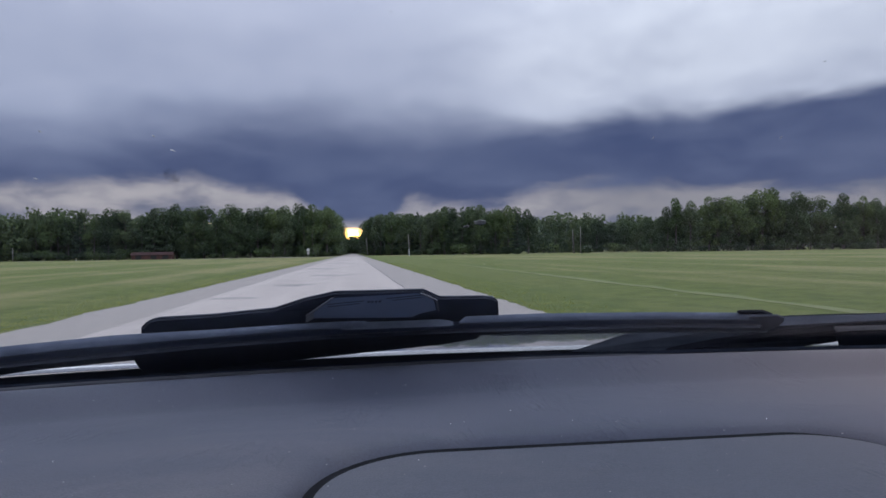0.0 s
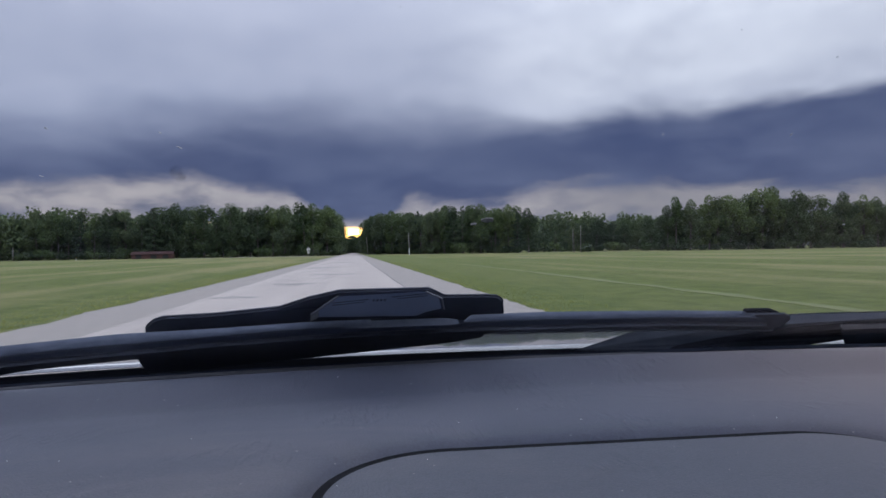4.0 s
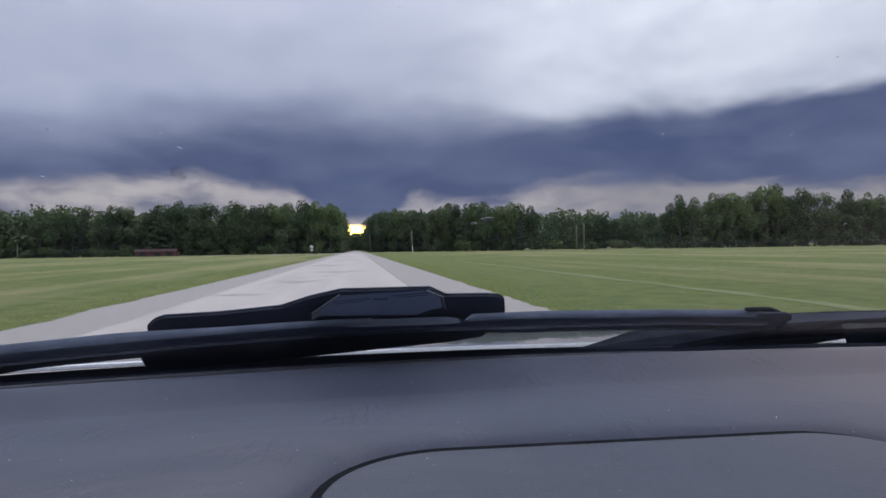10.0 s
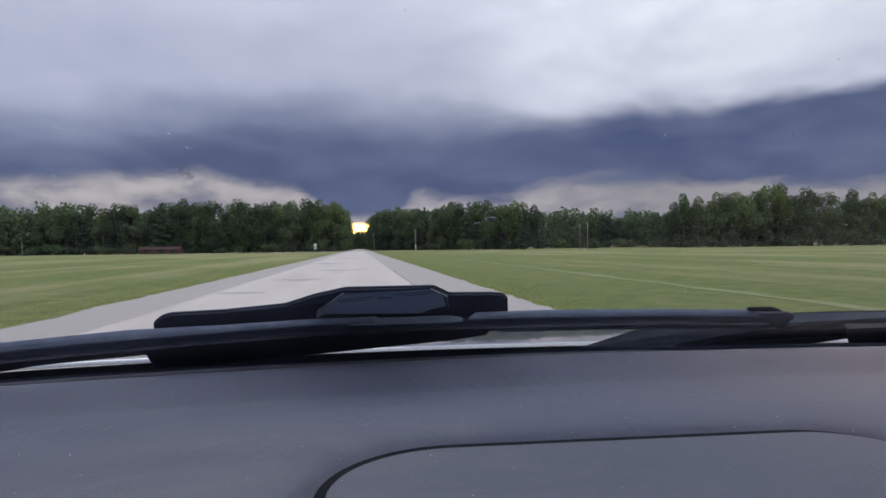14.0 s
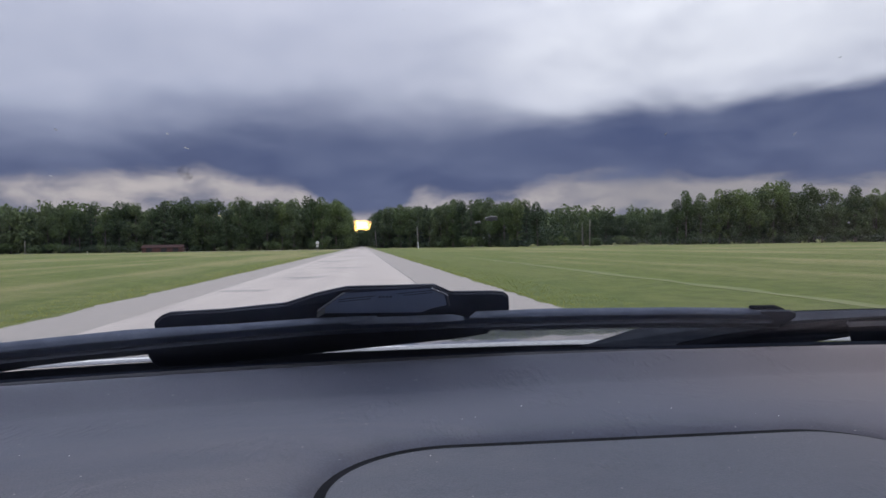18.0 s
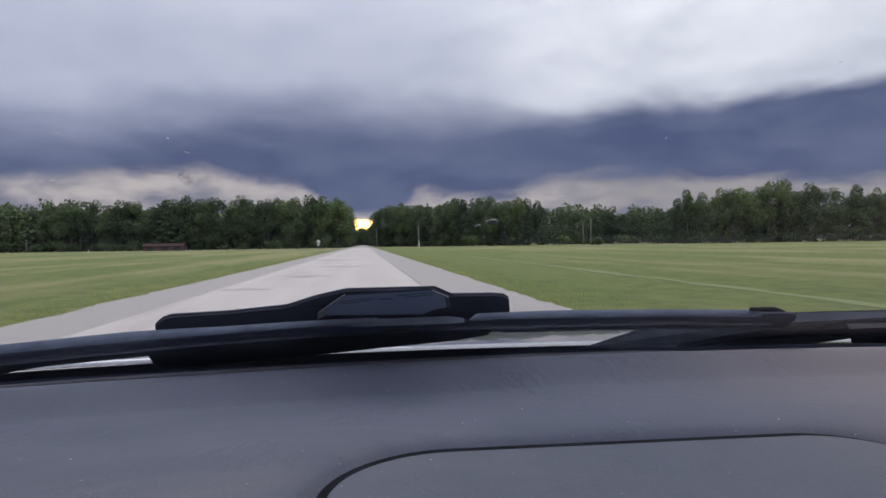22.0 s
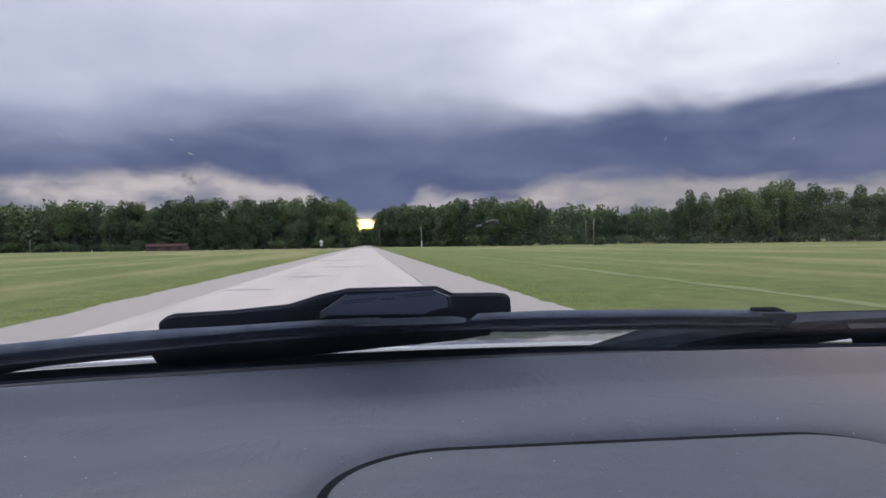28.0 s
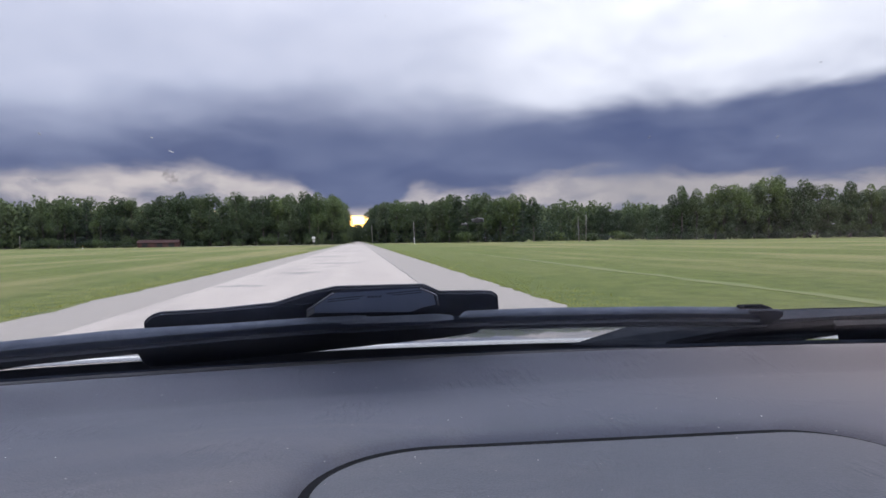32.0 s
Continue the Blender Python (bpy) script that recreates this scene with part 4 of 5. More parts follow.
def sheet(place, us, vs, thick):
    """A curved panel: place(u, v, out) over the two runs of values, closed all round."""
    bm = bmesh.new()
    grids = [[[bm.verts.new(place(u, v, t)) for v in vs] for u in us] for t in thick]
    for g in grids:
        for i in range(len(us) - 1):
            for j in range(len(vs) - 1):
                bm.faces.new((g[i][j], g[i + 1][j], g[i + 1][j + 1], g[i][j + 1]))
    n, m = len(us) - 1, len(vs) - 1
    rim = [(i, 0) for i in range(n)] + [(n, j) for j in range(m)] + [(i, m) for i in range(n, 0, -1)] + [(0, j) for j in range(m, 0, -1)]
    for (a, b), (c, d) in zip(rim, rim[1:] + rim[:1]):
        bm.faces.new((grids[0][a][b], grids[0][c][d], grids[1][c][d], grids[1][a][b]))
    bm.faces.ensure_lookup_table()
    for face in bm.faces[-len(rim):]:
        for edge in face.edges:
            edge.smooth = False
    bmesh.ops.recalc_face_normals(bm, faces=bm.faces[:])
    return bm


def steps(a, b, n):
    return [a + (b - a) * i / n for i in range(n + 1)]


def upright(foot, off, lean=0.40):
    """Stands an outline over the glass nearly upright: foot is its lowest run, off its distance from the glass there."""
    return lambda x, up, deep: on_glass(x, up - 2.15 * lean * (up - foot) - 0.9 * deep, off + lean * (up - foot) + 0.3 * deep)


def profile(points):
    return lambda x: float(np.interp(x, [p[0] for p in points], [p[1] for p in points]))


LID = (-0.0150, 0.222, 0.10, 0.2860)   # the airbag lid: left, right, near, far


def ease(a, b, v):
    t = min(1.0, max(0.0, (v - a) / (b - a)))
    return t * t * (3 - 2 * t)


def lid_gap(x, y):
    """Distance outside the lid's rounded outline; negative within."""
    x0, x1, y0, y1 = LID
    r = 0.050 if x < (x0 + x1) / 2 else 0.032
    bow = 0.004 * math.sin(min(1.0, max(0.0, (x - x0) / (x1 - x0))) * math.pi)
    dx = abs(x - (x0 + x1) / 2) - (x1 - x0) / 2 + r
    dy = abs(y - bow - (y0 + y1) / 2) - (y1 - y0) / 2 + r
    return math.hypot(max(dx, 0.0), max(dy, 0.0)) + min(max(dx, dy), 0.0) - r


def dash_z(x, s):
    """Height of the dashboard: s metres back from the windscreen's foot. A roll by the glass, then a slope to the flat top."""
    roll = 0.0046 * (1 - ease(0.036, 0.088, s)) * ease(-0.014, 0.024, s)
    dip = -0.0066 * ease(0.040, 0.084, s) * (1 - ease(0.098, 0.212, s))
    edge = -(0.0044 + 0.0020 * ease(0.10, -0.12, x)) * (1 - ease(-0.004, 0.046, s))
    fall = 0.0 if s < 0.40 else -1.9 * (s - 0.40) ** 1.5
    gap = lid_gap(x, base_y(x) - s)
    groove = -0.0062 * math.exp(-max(gap - 0.0024, 0.0) / 0.0032) - 0.0028 * math.exp(-max(gap - 0.0024, 0.0) / 0.0095)
    return 1.118 + roll + dip + edge + fall + groove


def build_dashboard():
    xs = steps(MID - 0.72, -0.05, 36) + steps(-0.0475, 0.265, 125) + steps(0.275, MID + 0.72, 40)
    ss = steps(0.0, 0.12, 40) + steps(0.124, 0.195, 18) + steps(0.197, 0.31, 57) + steps(0.315, 0.40, 17) + steps(0.415, 0.50, 6)
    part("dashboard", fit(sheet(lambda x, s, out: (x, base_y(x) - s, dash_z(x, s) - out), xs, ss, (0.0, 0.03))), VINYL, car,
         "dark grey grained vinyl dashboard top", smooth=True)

    def rim(side, far):
        x0, x1, y0, y1 = LID
        pts = []
        for cx, cy, r, a0 in ((x1 - 0.032, y1 - 0.032, 0.032, 0), (x0 + 0.050, y1 - 0.050, 0.050, 90), (x0 + 0.050, y0 + 0.050, 0.050, 180), (x1 - 0.032, y0 + 0.032, 0.032, 270)):
            for k in range(14):
                a = radians(a0 + 90 * k / 13)
                px = cx + (r + side) * math.cos(a)
                bow = 0.004 * math.sin(min(1.0, max(0.0, (px - x0) / (x1 - x0))) * math.pi)
                pts.append((px, cy + (r + far) * math.sin(a) + bow))
        return pts

    part("seam", fit(prism(rim(0.0020, 0.0060), lambda a, b, out: (a, b, 1.118 + out), (-0.010, -0.0041))), SEAM, car, "dark seam round the airbag lid")
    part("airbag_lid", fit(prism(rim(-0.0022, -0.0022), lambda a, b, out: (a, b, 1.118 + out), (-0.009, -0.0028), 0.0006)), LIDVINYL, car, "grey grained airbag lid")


build_dashboard()


def build_dust():
    """Pale crumbs of dust lying on the dashboard."""
    rnd = random.Random(23)
    spots = [(0.0539, 0.332), (0.0831, 0.3595), (0.1527, 0.3313), (-0.0115, 0.4408), (-0.1168, 0.2939), (-0.1385, 0.2998), (0.0469, 0.3278), (0.0269, 0.2763), (0.1928, 0.3046)]
    spots += [(rnd.uniform(-0.18, 0.30), rnd.uniform(0.24, 0.43)) for _ in range(14)]
    for k, (x, y) in enumerate(spots):
        z = dash_z(x, base_y(x) - y) if lid_gap(x, y) > 0 else 1.1152
        r = rnd.uniform(0.00018, 0.00026) if k < 9 else rnd.uniform(0.00008, 0.00014)
        bm = bmesh.new()
        bmesh.ops.create_icosphere(bm, subdivisions=1, radius=r, matrix=Matrix.LocRotScale((x, y, z + r * 0.5), Euler((rnd.random() * 3, rnd.random() * 3, 0)), (1.0, rnd.uniform(0.5, 1.2), 0.7)))
        tagged(part("dust_crumb", bm, SPECK), "tiny pale crumb of dust on the dashboard", "dust", "dust on the dashboard")


build_dust()


def build_screen():
    us = steps(MID - 0.70, MID + 0.70, 56)
    vs = steps(-0.004, 0.76, 4)
    screen = part("windscreen", fit(sheet(on_glass, us, vs, (-0.002, 0.0))), GLASS, car, "clear windscreen with specks and smudges", smooth=True)
    screen.visible_shadow = False
    part("gasket", fit(sheet(on_glass, us, (-0.012, 0.0115), (-0.007, -0.0045))), RUBBER, car, "black rubber gasket", smooth=True)
    dots = bmesh.new()
    for row in range(3):
        for k in range(46):
            x, up = 0.3300 + 0.0017 * (k + 0.5 * (row % 2)), 0.0004 + 0.0021 * row
            wide = 0.00052 - 0.00010 * row
            ring = [dots.verts.new(on_glass(x + wide * math.cos(a), up + 1.5 * wide * math.sin(a), 0.0004)) for a in steps(0, 5.236, 5)]
            dots.faces.new(ring)
    part("printed_dots", fit(dots), SEAM, screen, "black printed dots along the glass edge")
    # a grey rubber lip in two beads along the dashboard's far edge
    lip_top = profile([(-0.52, 1.1172), (-0.217, 1.1190), (-0.175, 1.1195), (-0.09, 1.1197), (0.0625, 1.1199), (0.200, 1.1192), (0.290, 1.1165), (0.92, 1.1130)])
    for lean, f0, f1 in ((0.0, 0.0, 0.46), (0.0012, 0.50, 1.0)):
        part("gasket_lip", fit(sheet(lambda x, f, out: (x, base_y(x) - 0.0200 + out + lean * f + 0.0012 * (2 * f - 1) ** 2, 1.1165 + (lip_top(x) + 0.0014 - 1.1165) * (f0 + (f1 - f0) * f)), us, steps(0, 1, 4), (0.0, 0.002))), LIPRUBBER, car, "grey rubber lip along the dashboard", smooth=True)
    # specks, scratches and dried splashes on the outer face
    rnd = random.Random(5)
    marks = [(0.0646, 0.1846, 0.0033, 0.0024), (0.0585, 0.1812, 0.0018, 0.0010)]
    for x, up, w, h in marks:
        blob = [(x + w * math.cos(a) * rnd.uniform(0.6, 1.25), up + h * math.sin(a) * rnd.uniform(0.5, 1.3)) for a in steps(0, 5.9, 15)]
        part("smudge", fit(prism(blob, on_glass, (0.0002, 0.0006))), SMUDGE, screen, "dried insect smudge")
    film = [(-0.0704 + 0.0031 * math.cos(a) * rnd.uniform(0.85, 1.15), 0.2207 + 0.0048 * math.sin(a) * rnd.uniform(0.85, 1.15)) for a in steps(0, 5.9, 15)]
    blot = part("smudge", fit(prism(film, on_glass, (0.0002, 0.0004))), FILM, screen, "faint grey film of dirt")
    blot.visible_shadow = False
    for x, up, lean in ((0.1317, 0.2519, 1.4), (0.1914, 0.2529, 1.5), (0.1842, 0.2986, 0.5), (-0.0714, 0.2461, -0.7), (-0.0665, 0.2376, -0.6), (-0.12, 0.2177, -0.6), (-0.1086, 0.2467, -1.0), (0.2649, 0.1772, 0.9)):
        tip = Vector((math.cos(lean), math.sin(lean))) * rnd.uniform(0.0005, 0.0010)
        wide = Vector((-tip.y, tip.x)).normalized() * 0.00015
        part("scratch", fit(prism([(x - tip.x, up - tip.y), (x + wide.x, up + wide.y), (x + tip.x, up + tip.y), (x - wide.x, up - wide.y)], on_glass, (0.0002, 0.0005))), SPECK, screen, "short pale scratch")
    for k in range(22):
        x, up = rnd.uniform(-0.16, 0.42), rnd.uniform(0.08, 0.50)
        r = rnd.uniform(0.0001, 0.00022)
        slant, long = rnd.uniform(0, 3.1), rnd.choice((1.0, 1.0, 1.6, 2.5))
        blob = [(x + r * (long * math.cos(a) * math.cos(slant) - math.sin(a) * math.sin(slant)), up + r * (long * math.cos(a) * math.sin(slant) + math.sin(a) * math.cos(slant))) for a in steps(0, 5.4, 6)]
        part("speck", fit(prism(blob, on_glass, (0.0002, 0.0005))), SPECK, screen, "pale dried speck")


build_screen()


def build_wiper():
    """The long wiper: blade strips, the arm behind it, its clip cover and end cap."""
    top = profile([(-0.252, 0.0240), (-0.2138, 0.0292), (-0.1468, 0.0385), (-0.0864, 0.0402), (-0.030, 0.0443), (0.0605, 0.0452), (0.1307, 0.0468), (0.2246, 0.0431), (0.319, 0.0366)])
    mid = profile([(-0.252, 0.0105), (-0.2193, 0.0148), (-0.1747, 0.0209), (-0.0882, 0.0290), (-0.0305, 0.0343), (0.0617, 0.0338), (0.1043, 0.0351), (0.2294, 0.0311), (0.319, 0.0251)])
    crest = profile([(-0.252, -0.0035), (-0.2252, -0.0004), (-0.1799, 0.0046), (-0.0907, 0.0140), (-0.0316, 0.0185), (0.0629, 0.0210), (0.2343, 0.0187), (0.319, 0.0118)])
    low = profile([(-0.252, -0.0220), (-0.2286, -0.0145), (-0.2066, -0.0075), (-0.1421, 0.0), (-0.0919, 0.0061), (0.0634, 0.0135), (0.0897, 0.0150), (0.2166, 0.0118), (0.319, 0.0050)])
    xs = steps(-0.252, 0.319, 56)

    def strip(name, lower, upper, thick, material, label, bulge=0.0, under=None, span=xs):
        def at(x, f, out):
            a, b = lower(x), upper(x)
            return on_glass(x, a + (b - a) * f, out - bulge * math.sin(f * math.pi))
        return part(name, fit(sheet(at, span, steps(0, 1, 4), thick)), material, under, label)

    wiper = strip("wiper_blade", low, lambda x: crest(x) - 0.0002, (0.0120, 0.0160), ARMBLACK, "long black rubber wiper blade across the windscreen's foot", under=car)
    def lip(x, f, deep):
        start = 1.0 if x < 0.05 else min(1.0, 0.25 + max(0.0, x - 0.0745) / 0.006)
        up = mid(x) + 0.0002 + (top(x) - mid(x)) * f * start
        return upright(mid(x), 0.0130)(x, up, deep - 0.0006 * math.sin(f * math.pi))

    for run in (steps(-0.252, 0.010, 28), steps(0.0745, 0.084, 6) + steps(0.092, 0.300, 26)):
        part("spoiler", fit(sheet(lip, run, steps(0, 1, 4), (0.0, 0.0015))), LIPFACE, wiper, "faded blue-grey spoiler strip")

    def band(name, lower, upper, thick, material, label):
        at = lambda x, f, deep: upright(crest(x), 0.0147, 0.26)(x, lower(x) + (upper(x) - lower(x)) * f, deep - 0.0003 * math.sin(f * math.pi))
        part(name, fit(sheet(at, xs, steps(0, 1, 4), thick)), material, wiper, label)

    band("frame_strip", lambda x: crest(x) + 0.0016, mid, (0.0, 0.0013), WIPER, "satin black frame strip")
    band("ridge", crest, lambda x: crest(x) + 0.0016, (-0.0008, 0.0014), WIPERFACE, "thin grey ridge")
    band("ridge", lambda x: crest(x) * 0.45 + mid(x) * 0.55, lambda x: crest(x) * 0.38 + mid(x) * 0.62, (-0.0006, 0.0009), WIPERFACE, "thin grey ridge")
    strip("pale_edge", lambda x: low(x) - 0.0002, lambda x: low(x) + 0.0011, (0.0112, 0.0130), WIPERFACE, "thin pale lower edge", under=wiper, span=steps(0.10, 0.319, 20))
    arm = [(-0.1377, 0.0045), (-0.1345, 0.0196), (-0.1288, 0.0284), (-0.1221, 0.0329), (-0.0883, 0.0346), (-0.0500, 0.0407), (-0.030, 0.0536), (-0.0100, 0.0622), (0.0487, 0.0618), (0.0606, 0.0502),
           (0.0900, 0.0492), (0.0985, 0.0474), (0.1025, 0.0414), (0.1073, 0.0176), (0.0976, -0.0240), (0.0696, -0.0325), (-0.0634, -0.0512), (-0.1038, -0.0582), (-0.1499, -0.0603), (-0.1528, -0.0503), (-0.1522, -0.0346)]
    part("arm", fit(prism(arm, on_glass, (0.0250, 0.0276), 0.0012)), ARMBLACK, wiper, "black wiper arm")
    cap = [(-0.0301, 0.0317), (-0.0293, 0.0442), (-0.0124, 0.0697), (-0.0003, 0.0737), (0.0455, 0.0756), (0.0581, 0.0608), (0.0606, 0.0440), (0.0477, 0.0386), (0.0414, 0.0326), (-0.0242, 0.0366)]
    part("clip_cover", fit(prism(cap, upright(0.032, 0.0185, 0.12), (0.0, 0.0016), 0.0008)), ARMBLACK, wiper, "black clip cover with bevelled rim")
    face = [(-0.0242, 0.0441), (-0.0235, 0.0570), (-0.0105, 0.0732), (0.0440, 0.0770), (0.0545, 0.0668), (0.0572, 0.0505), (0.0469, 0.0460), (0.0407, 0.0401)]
    plate = part("cover_face", fit(prism(face, upright(0.040, 0.0165, 0.12), (-0.0002, 0.0016), 0.0004)), CLIPFACE, wiper, "blue-black face of the clip cover, sky sheen in its colour")
    # the bevel and edges that catch the light are painted paler
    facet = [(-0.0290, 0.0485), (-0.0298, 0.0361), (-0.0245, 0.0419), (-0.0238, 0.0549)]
    part("lit_edge", fit(prism(facet, upright(0.036, 0.0172, 0.12), (-0.0003, 0.0012), 0.0002)), WIPEREDGE, wiper, "bevel with its highlight painted pale")
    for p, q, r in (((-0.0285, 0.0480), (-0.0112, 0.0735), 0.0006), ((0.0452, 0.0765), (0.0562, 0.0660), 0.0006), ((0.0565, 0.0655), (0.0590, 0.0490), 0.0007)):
        part("lit_edge", fit(tube([upright(0.040, 0.0165, 0.12)(*p, -0.0002), upright(0.040, 0.0165, 0.12)(*q, -0.0002)], [r, r], 6)), CLIPEDGE, wiper, "edge highlight painted as a pale line")
    for x0, x1 in ((-0.0150, 0.0090), (0.0217, 0.0464)):
        for up in (0.0622, 0.0655):
            part("moulded_line", fit(prism([(x0, up + 0.16 * x0), (x1, up + 0.16 * x1), (x1, up + 0.16 * x1 + 0.0013), (x0, up + 0.16 * x0 + 0.0013)], upright(0.040, 0.0165, 0.12), (-0.0006, 0.0001))), WIPER, plate, "thin moulded line")
    for k in range(4):
        x = 0.0108 + k * 0.0024
        part("moulded_mark", fit(prism([(x, 0.0642), (x + 0.0015, 0.0643), (x + 0.0015, 0.0672), (x, 0.0671)], upright(0.040, 0.0165, 0.12), (-0.0007, 0.0001))), WIPER, plate, "small moulded mark")
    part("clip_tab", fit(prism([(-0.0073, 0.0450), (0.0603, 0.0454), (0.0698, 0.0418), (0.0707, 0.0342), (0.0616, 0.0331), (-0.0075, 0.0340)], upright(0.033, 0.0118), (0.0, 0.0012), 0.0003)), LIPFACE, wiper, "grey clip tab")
    end = part("end_cap", fit(prism([(0.2893, 0.0361), (0.2925, 0.0311), (0.3010, 0.0275), (0.3080, 0.0190), (0.3100, 0.0120), (0.3210, 0.0110), (0.3225, 0.0244), (0.3183, 0.0318), (0.3120, 0.0359)], on_glass, (0.0112, 0.0128), 0.0005)), ARMBLACK, wiper, "black end cap")
    part("cap_lug", fit(prism([(0.2843, 0.0308), (0.2853, 0.0326), (0.3040, 0.0326), (0.3075, 0.0304), (0.3150, 0.0259), (0.2909, 0.0261)], on_glass, (0.0164, 0.0184), 0.0006)), RUBBER, end, "raised black lug")


build_wiper()


def build_second_wiper():
    """The other wiper's arm, lying over the cowl."""
    arm = part("wiper_arm", fit(prism([(0.1828, -0.0510), (0.2309, -0.0190), (0.2731, -0.0039), (0.3339, 0.0089), (0.4027, 0.0121), (0.60, 0.0180), (0.60, -0.0260), (0.4661, -0.0356), (0.4067, -0.0400), (0.3846, -0.0480), (0.3843, -0.0649), (0.3140, -0.0689)], upright(-0.060, 0.0220, 0.36), (0.0, 0.0020), 0.0008)),
               ARMFACE, car, "broad dark grey wiper arm")
    # the arm's shaded lower side, drawn as a separate near-black piece
    part("arm_underside", fit(prism([(0.2600, -0.0470), (0.2717, -0.0400), (0.2942, -0.0289), (0.3463, -0.0109), (0.3824, -0.0037), (0.4385, 0.0018), (0.59, 0.008), (0.59, -0.020), (0.4572, -0.0259), (0.3972, -0.0284), (0.3756, -0.0371), (0.3753, -0.0500)], on_glass, (0.0160, 0.0212), 0.0008)), SEAM, arm, "arm's underside, shade put into its near-black colour")
    foot = part("arm_foot", fit(prism([(0.4000, -0.0330), (0.3850, -0.0080), (0.3776, 0.0035), (0.3727, 0.0125), (0.3738, 0.0178), (0.3940, 0.0193), (0.4240, 0.0200), (0.52, 0.0210), (0.52, -0.0330)], upright(-0.030, 0.0118, 0.06), (0.0, 0.0016), 0.001)), RUBBER, arm, "black rounded arm foot")
    part("foot_top", fit(prism([(0.3751, 0.0080), (0.3722, 0.0150), (0.3735, 0.0192), (0.3930, 0.0206), (0.4230, 0.0213), (0.52, 0.0225), (0.52, 0.0110), (0.4000, 0.0102), (0.3781, 0.0089)], upright(0.004, 0.0092, 0.36), (-0.0004, 0.0008), 0.0004)), FOOTTOP, foot, "grey top of the arm foot, light put into its colour")


build_second_wiper()


def hood_edge(x):
    """How far ahead the hood's rear edge lies."""
    return 0.6146 - 0.36 * (x - 0.1) ** 2


def hood_z(x, y):
    d = y - 0.60
    return 1.1118 - 0.030 * d - 0.085 * d * d - 0.25 * max(0.0, abs(x - MID) - 0.45) ** 2


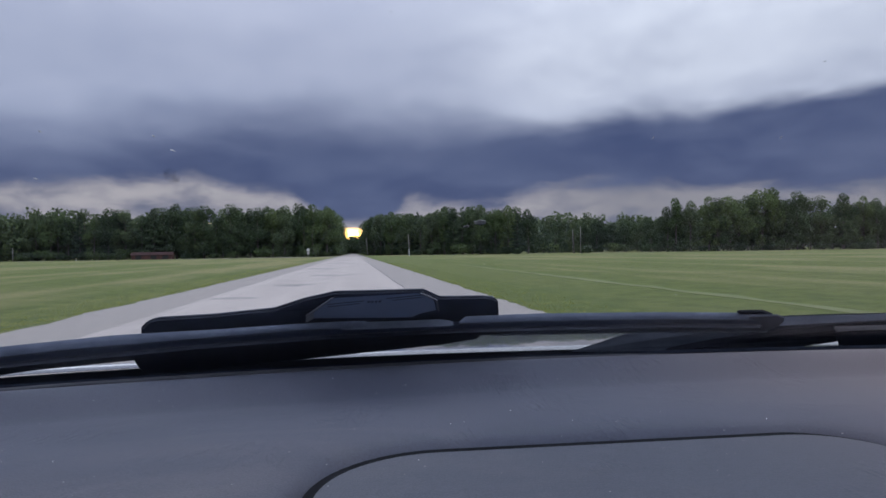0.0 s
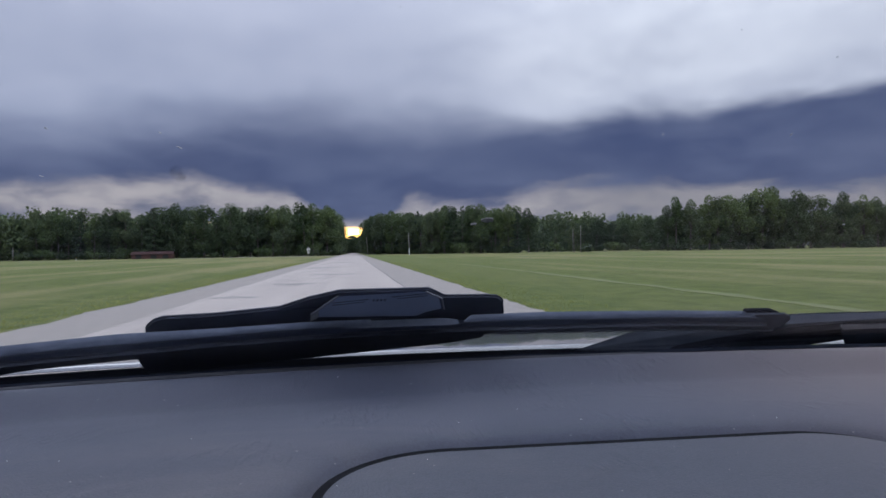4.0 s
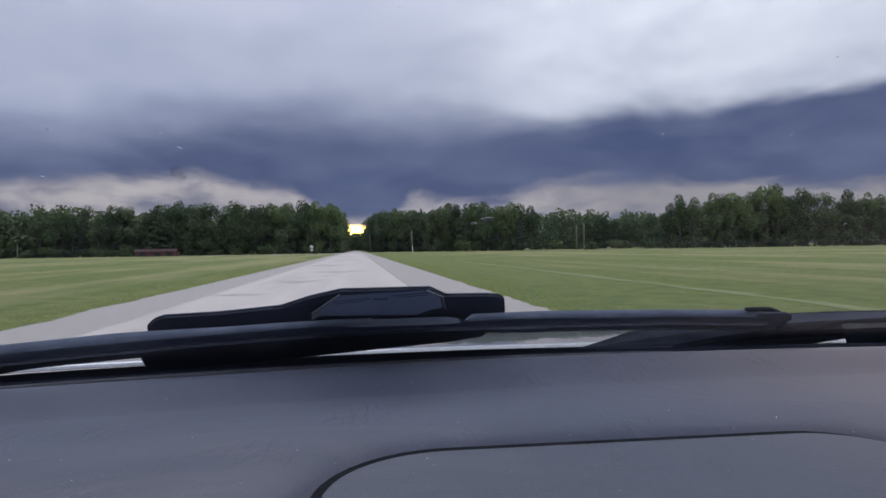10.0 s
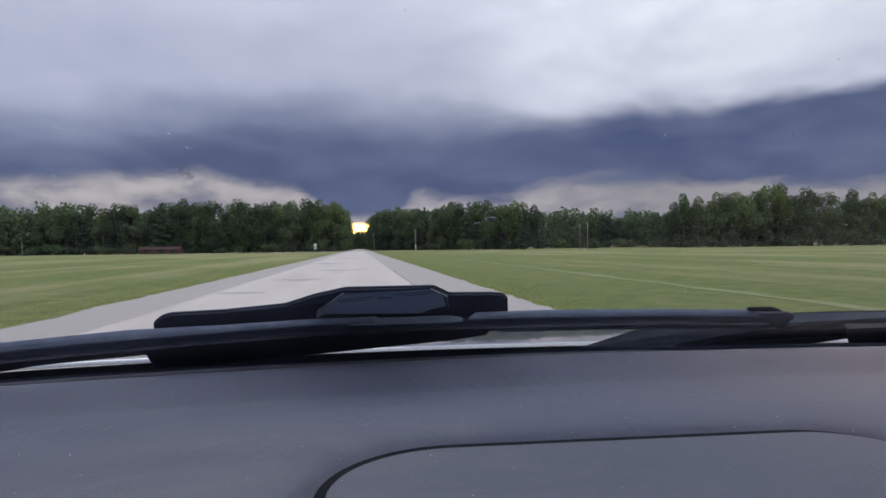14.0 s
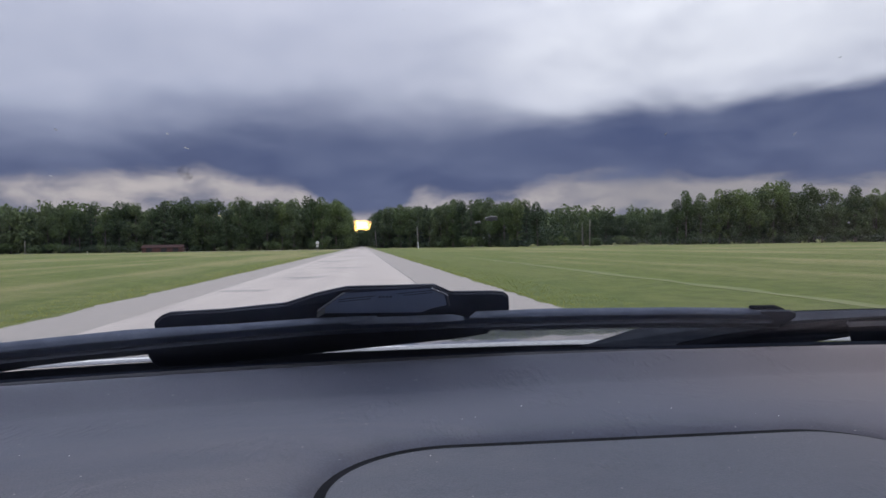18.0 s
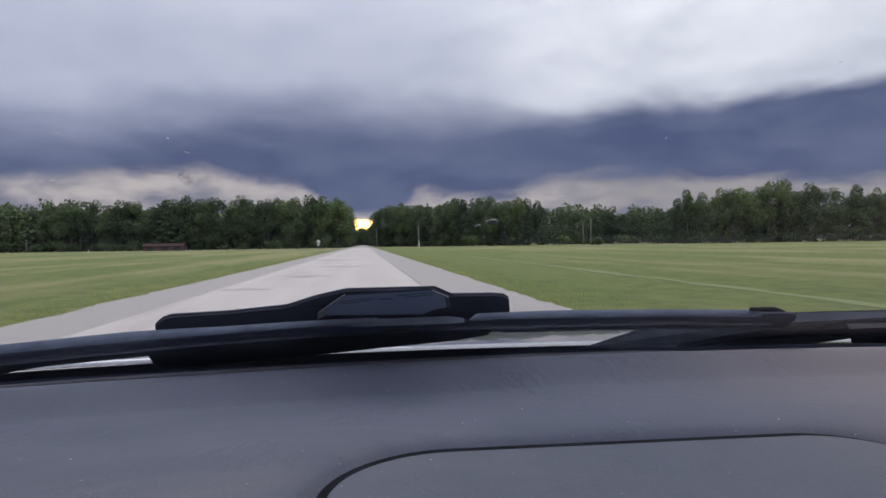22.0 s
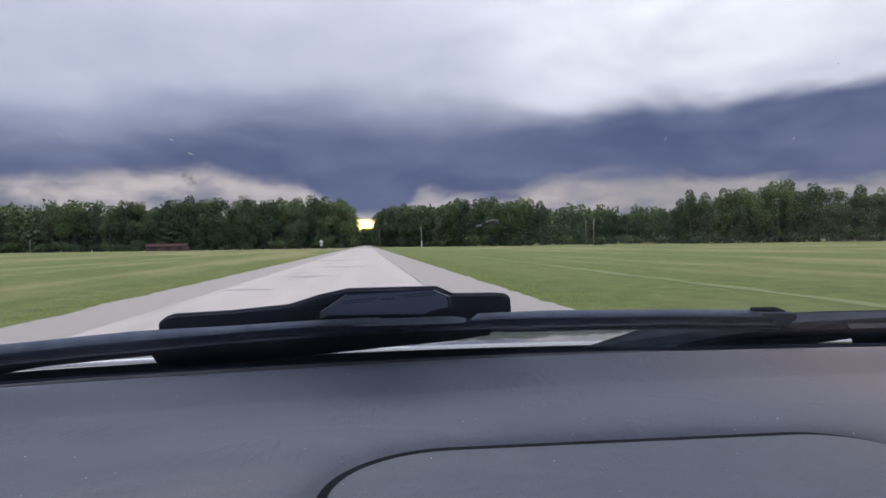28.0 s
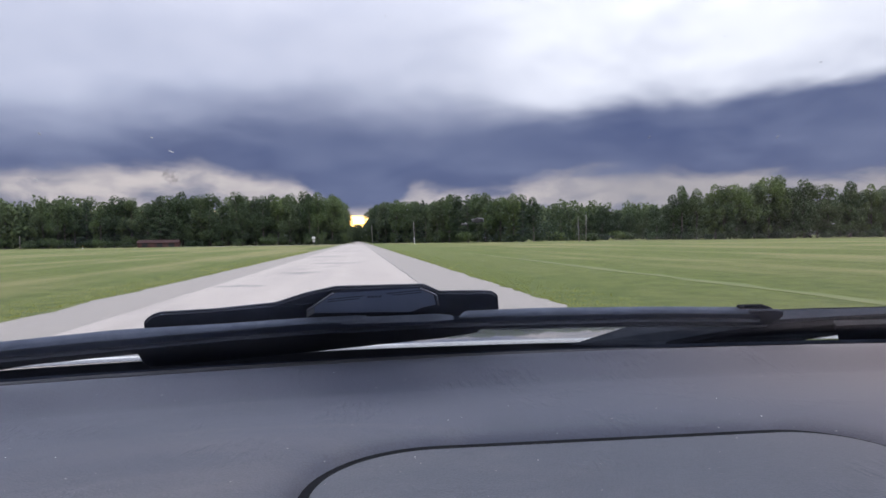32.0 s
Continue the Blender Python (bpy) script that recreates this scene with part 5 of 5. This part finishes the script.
def build_body():
    half = 0.86
    # hood with a rolled rear lip
    us = steps(MID - 0.74, MID + 0.74, 36)
    vs = [0.0, 0.0015, 0.003, 0.0045, 0.006, 0.008, 0.013, 0.02, 0.03, 0.05] + steps(0.09, 1.02, 14)

    def hood(x, v, out):
        y = hood_edge(x) + v
        drop = 0.0030 * (1 - min(1.0, v / 0.0065)) ** 1.8
        return (x, y, hood_z(x, y) - drop - out)

    part("hood", fit(sheet(hood, us, vs, (0.0, 0.0004))), PAINT, car, "glossy dark silver hood", smooth=True)
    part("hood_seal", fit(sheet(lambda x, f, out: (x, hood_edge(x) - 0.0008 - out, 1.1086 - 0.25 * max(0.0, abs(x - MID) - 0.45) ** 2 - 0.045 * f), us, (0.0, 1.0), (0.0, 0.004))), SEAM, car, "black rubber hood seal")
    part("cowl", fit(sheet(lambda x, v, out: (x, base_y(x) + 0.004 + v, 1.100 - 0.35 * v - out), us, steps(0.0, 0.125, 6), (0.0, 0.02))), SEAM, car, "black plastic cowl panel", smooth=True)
    # lower body, one closed shell up to the belt line
    side = [(-3.05, 0.30), (-3.10, 0.55), (-3.0, 0.92), (-2.6, 0.97), (-0.6, 0.96), (0.52, 1.02), (0.62, 1.05), (1.30, 0.98), (1.58, 0.88), (1.72, 0.62), (1.70, 0.30)]
    part("body", fit(prism(side, lambda a, b, out: (MID + out, a, b), (-half, half))), PAINT, car, "dark silver lower body")
    # roof, pillars, rear wall
    top_y = base_y(MID) - 0.76 * math.cos(RAKE)
    part("roof", fit(sheet(lambda x, y, out: (x, y, 1.490 + 0.03 * (1 - ((x - MID) / 0.72) ** 2) + out), steps(MID - 0.70, MID + 0.70, 14), steps(-1.75, top_y - 0.005, 8), (0.012, 0.035))), PAINT, car, "dark silver roof", smooth=True)
    part("headliner", fit(sheet(lambda x, y, out: (x, y, 1.482 + 0.03 * (1 - ((x - MID) / 0.72) ** 2) + out), steps(MID - 0.70, MID + 0.70, 14), steps(-1.75, top_y - 0.005, 8), (0.0, 0.012))), LINER, car, "grey cloth headliner", smooth=True)
    for s in (-1, 1):
        e = MID + s * 0.72
        part("pillar", fit(tube([on_glass(e, -0.03, -0.004), on_glass(e, 0.38, -0.004), on_glass(e - s * 0.02, 0.79, -0.004)], [0.040, 0.038, 0.036], 10)), LINER, car, "grey windscreen pillar", smooth=True)
        part("pillar", fit(tube([(MID + s * 0.80, -0.75, 0.90), (MID + s * 0.70, -0.80, 1.50)], [0.05, 0.04], 10)), LINER, car, "grey door pillar", smooth=True)
        part("pillar", fit(tube([(MID + s * 0.80, -2.20, 0.90), (MID + s * 0.68, -1.75, 1.50)], [0.07, 0.06], 10)), LINER, car, "grey rear pillar", smooth=True)
        for y0, y1 in ((-0.70, 0.20), (-1.85, -0.82)):
            pane = part("side_window", fit(sheet(lambda y, f, out: (MID + s * (0.80 - 0.09 * f + out), y - 0.22 * f * (1 if y > -0.4 and y1 > 0 else 0), 0.955 + 0.535 * f), steps(y0, y1, 3), (0.0, 1.0), (0.0, 0.004))), GLASS, car, "clear side window")
            pane.visible_shadow = False
    part("rear_wall", fit(sheet(lambda x, f, out: (x, -2.20 + 0.45 * f + out, 0.95 + 0.54 * f), steps(MID - 0.70, MID + 0.70, 4), (0.0, 1.0), (0.0, 0.02))), LINER, car, "plain grey rear wall")
    for s in (-1, 1):
        for y in (1.02, -2.05):
            x = MID + s * 0.80
            wheel = part("wheel", fit(tube([(x - 0.105, y, 0.315), (x - 0.09, y, 0.315), (x + 0.09, y, 0.315), (x + 0.105, y, 0.315)], [0.27, 0.31, 0.31, 0.27], 28)), TYRE, car, "black tyre", smooth=False)
            part("rim", fit(tube([(x + s * 0.098, y, 0.315), (x + s * 0.108, y, 0.315)], [0.21, 0.19], 20)), STEEL, wheel, "steel rim")


build_body()
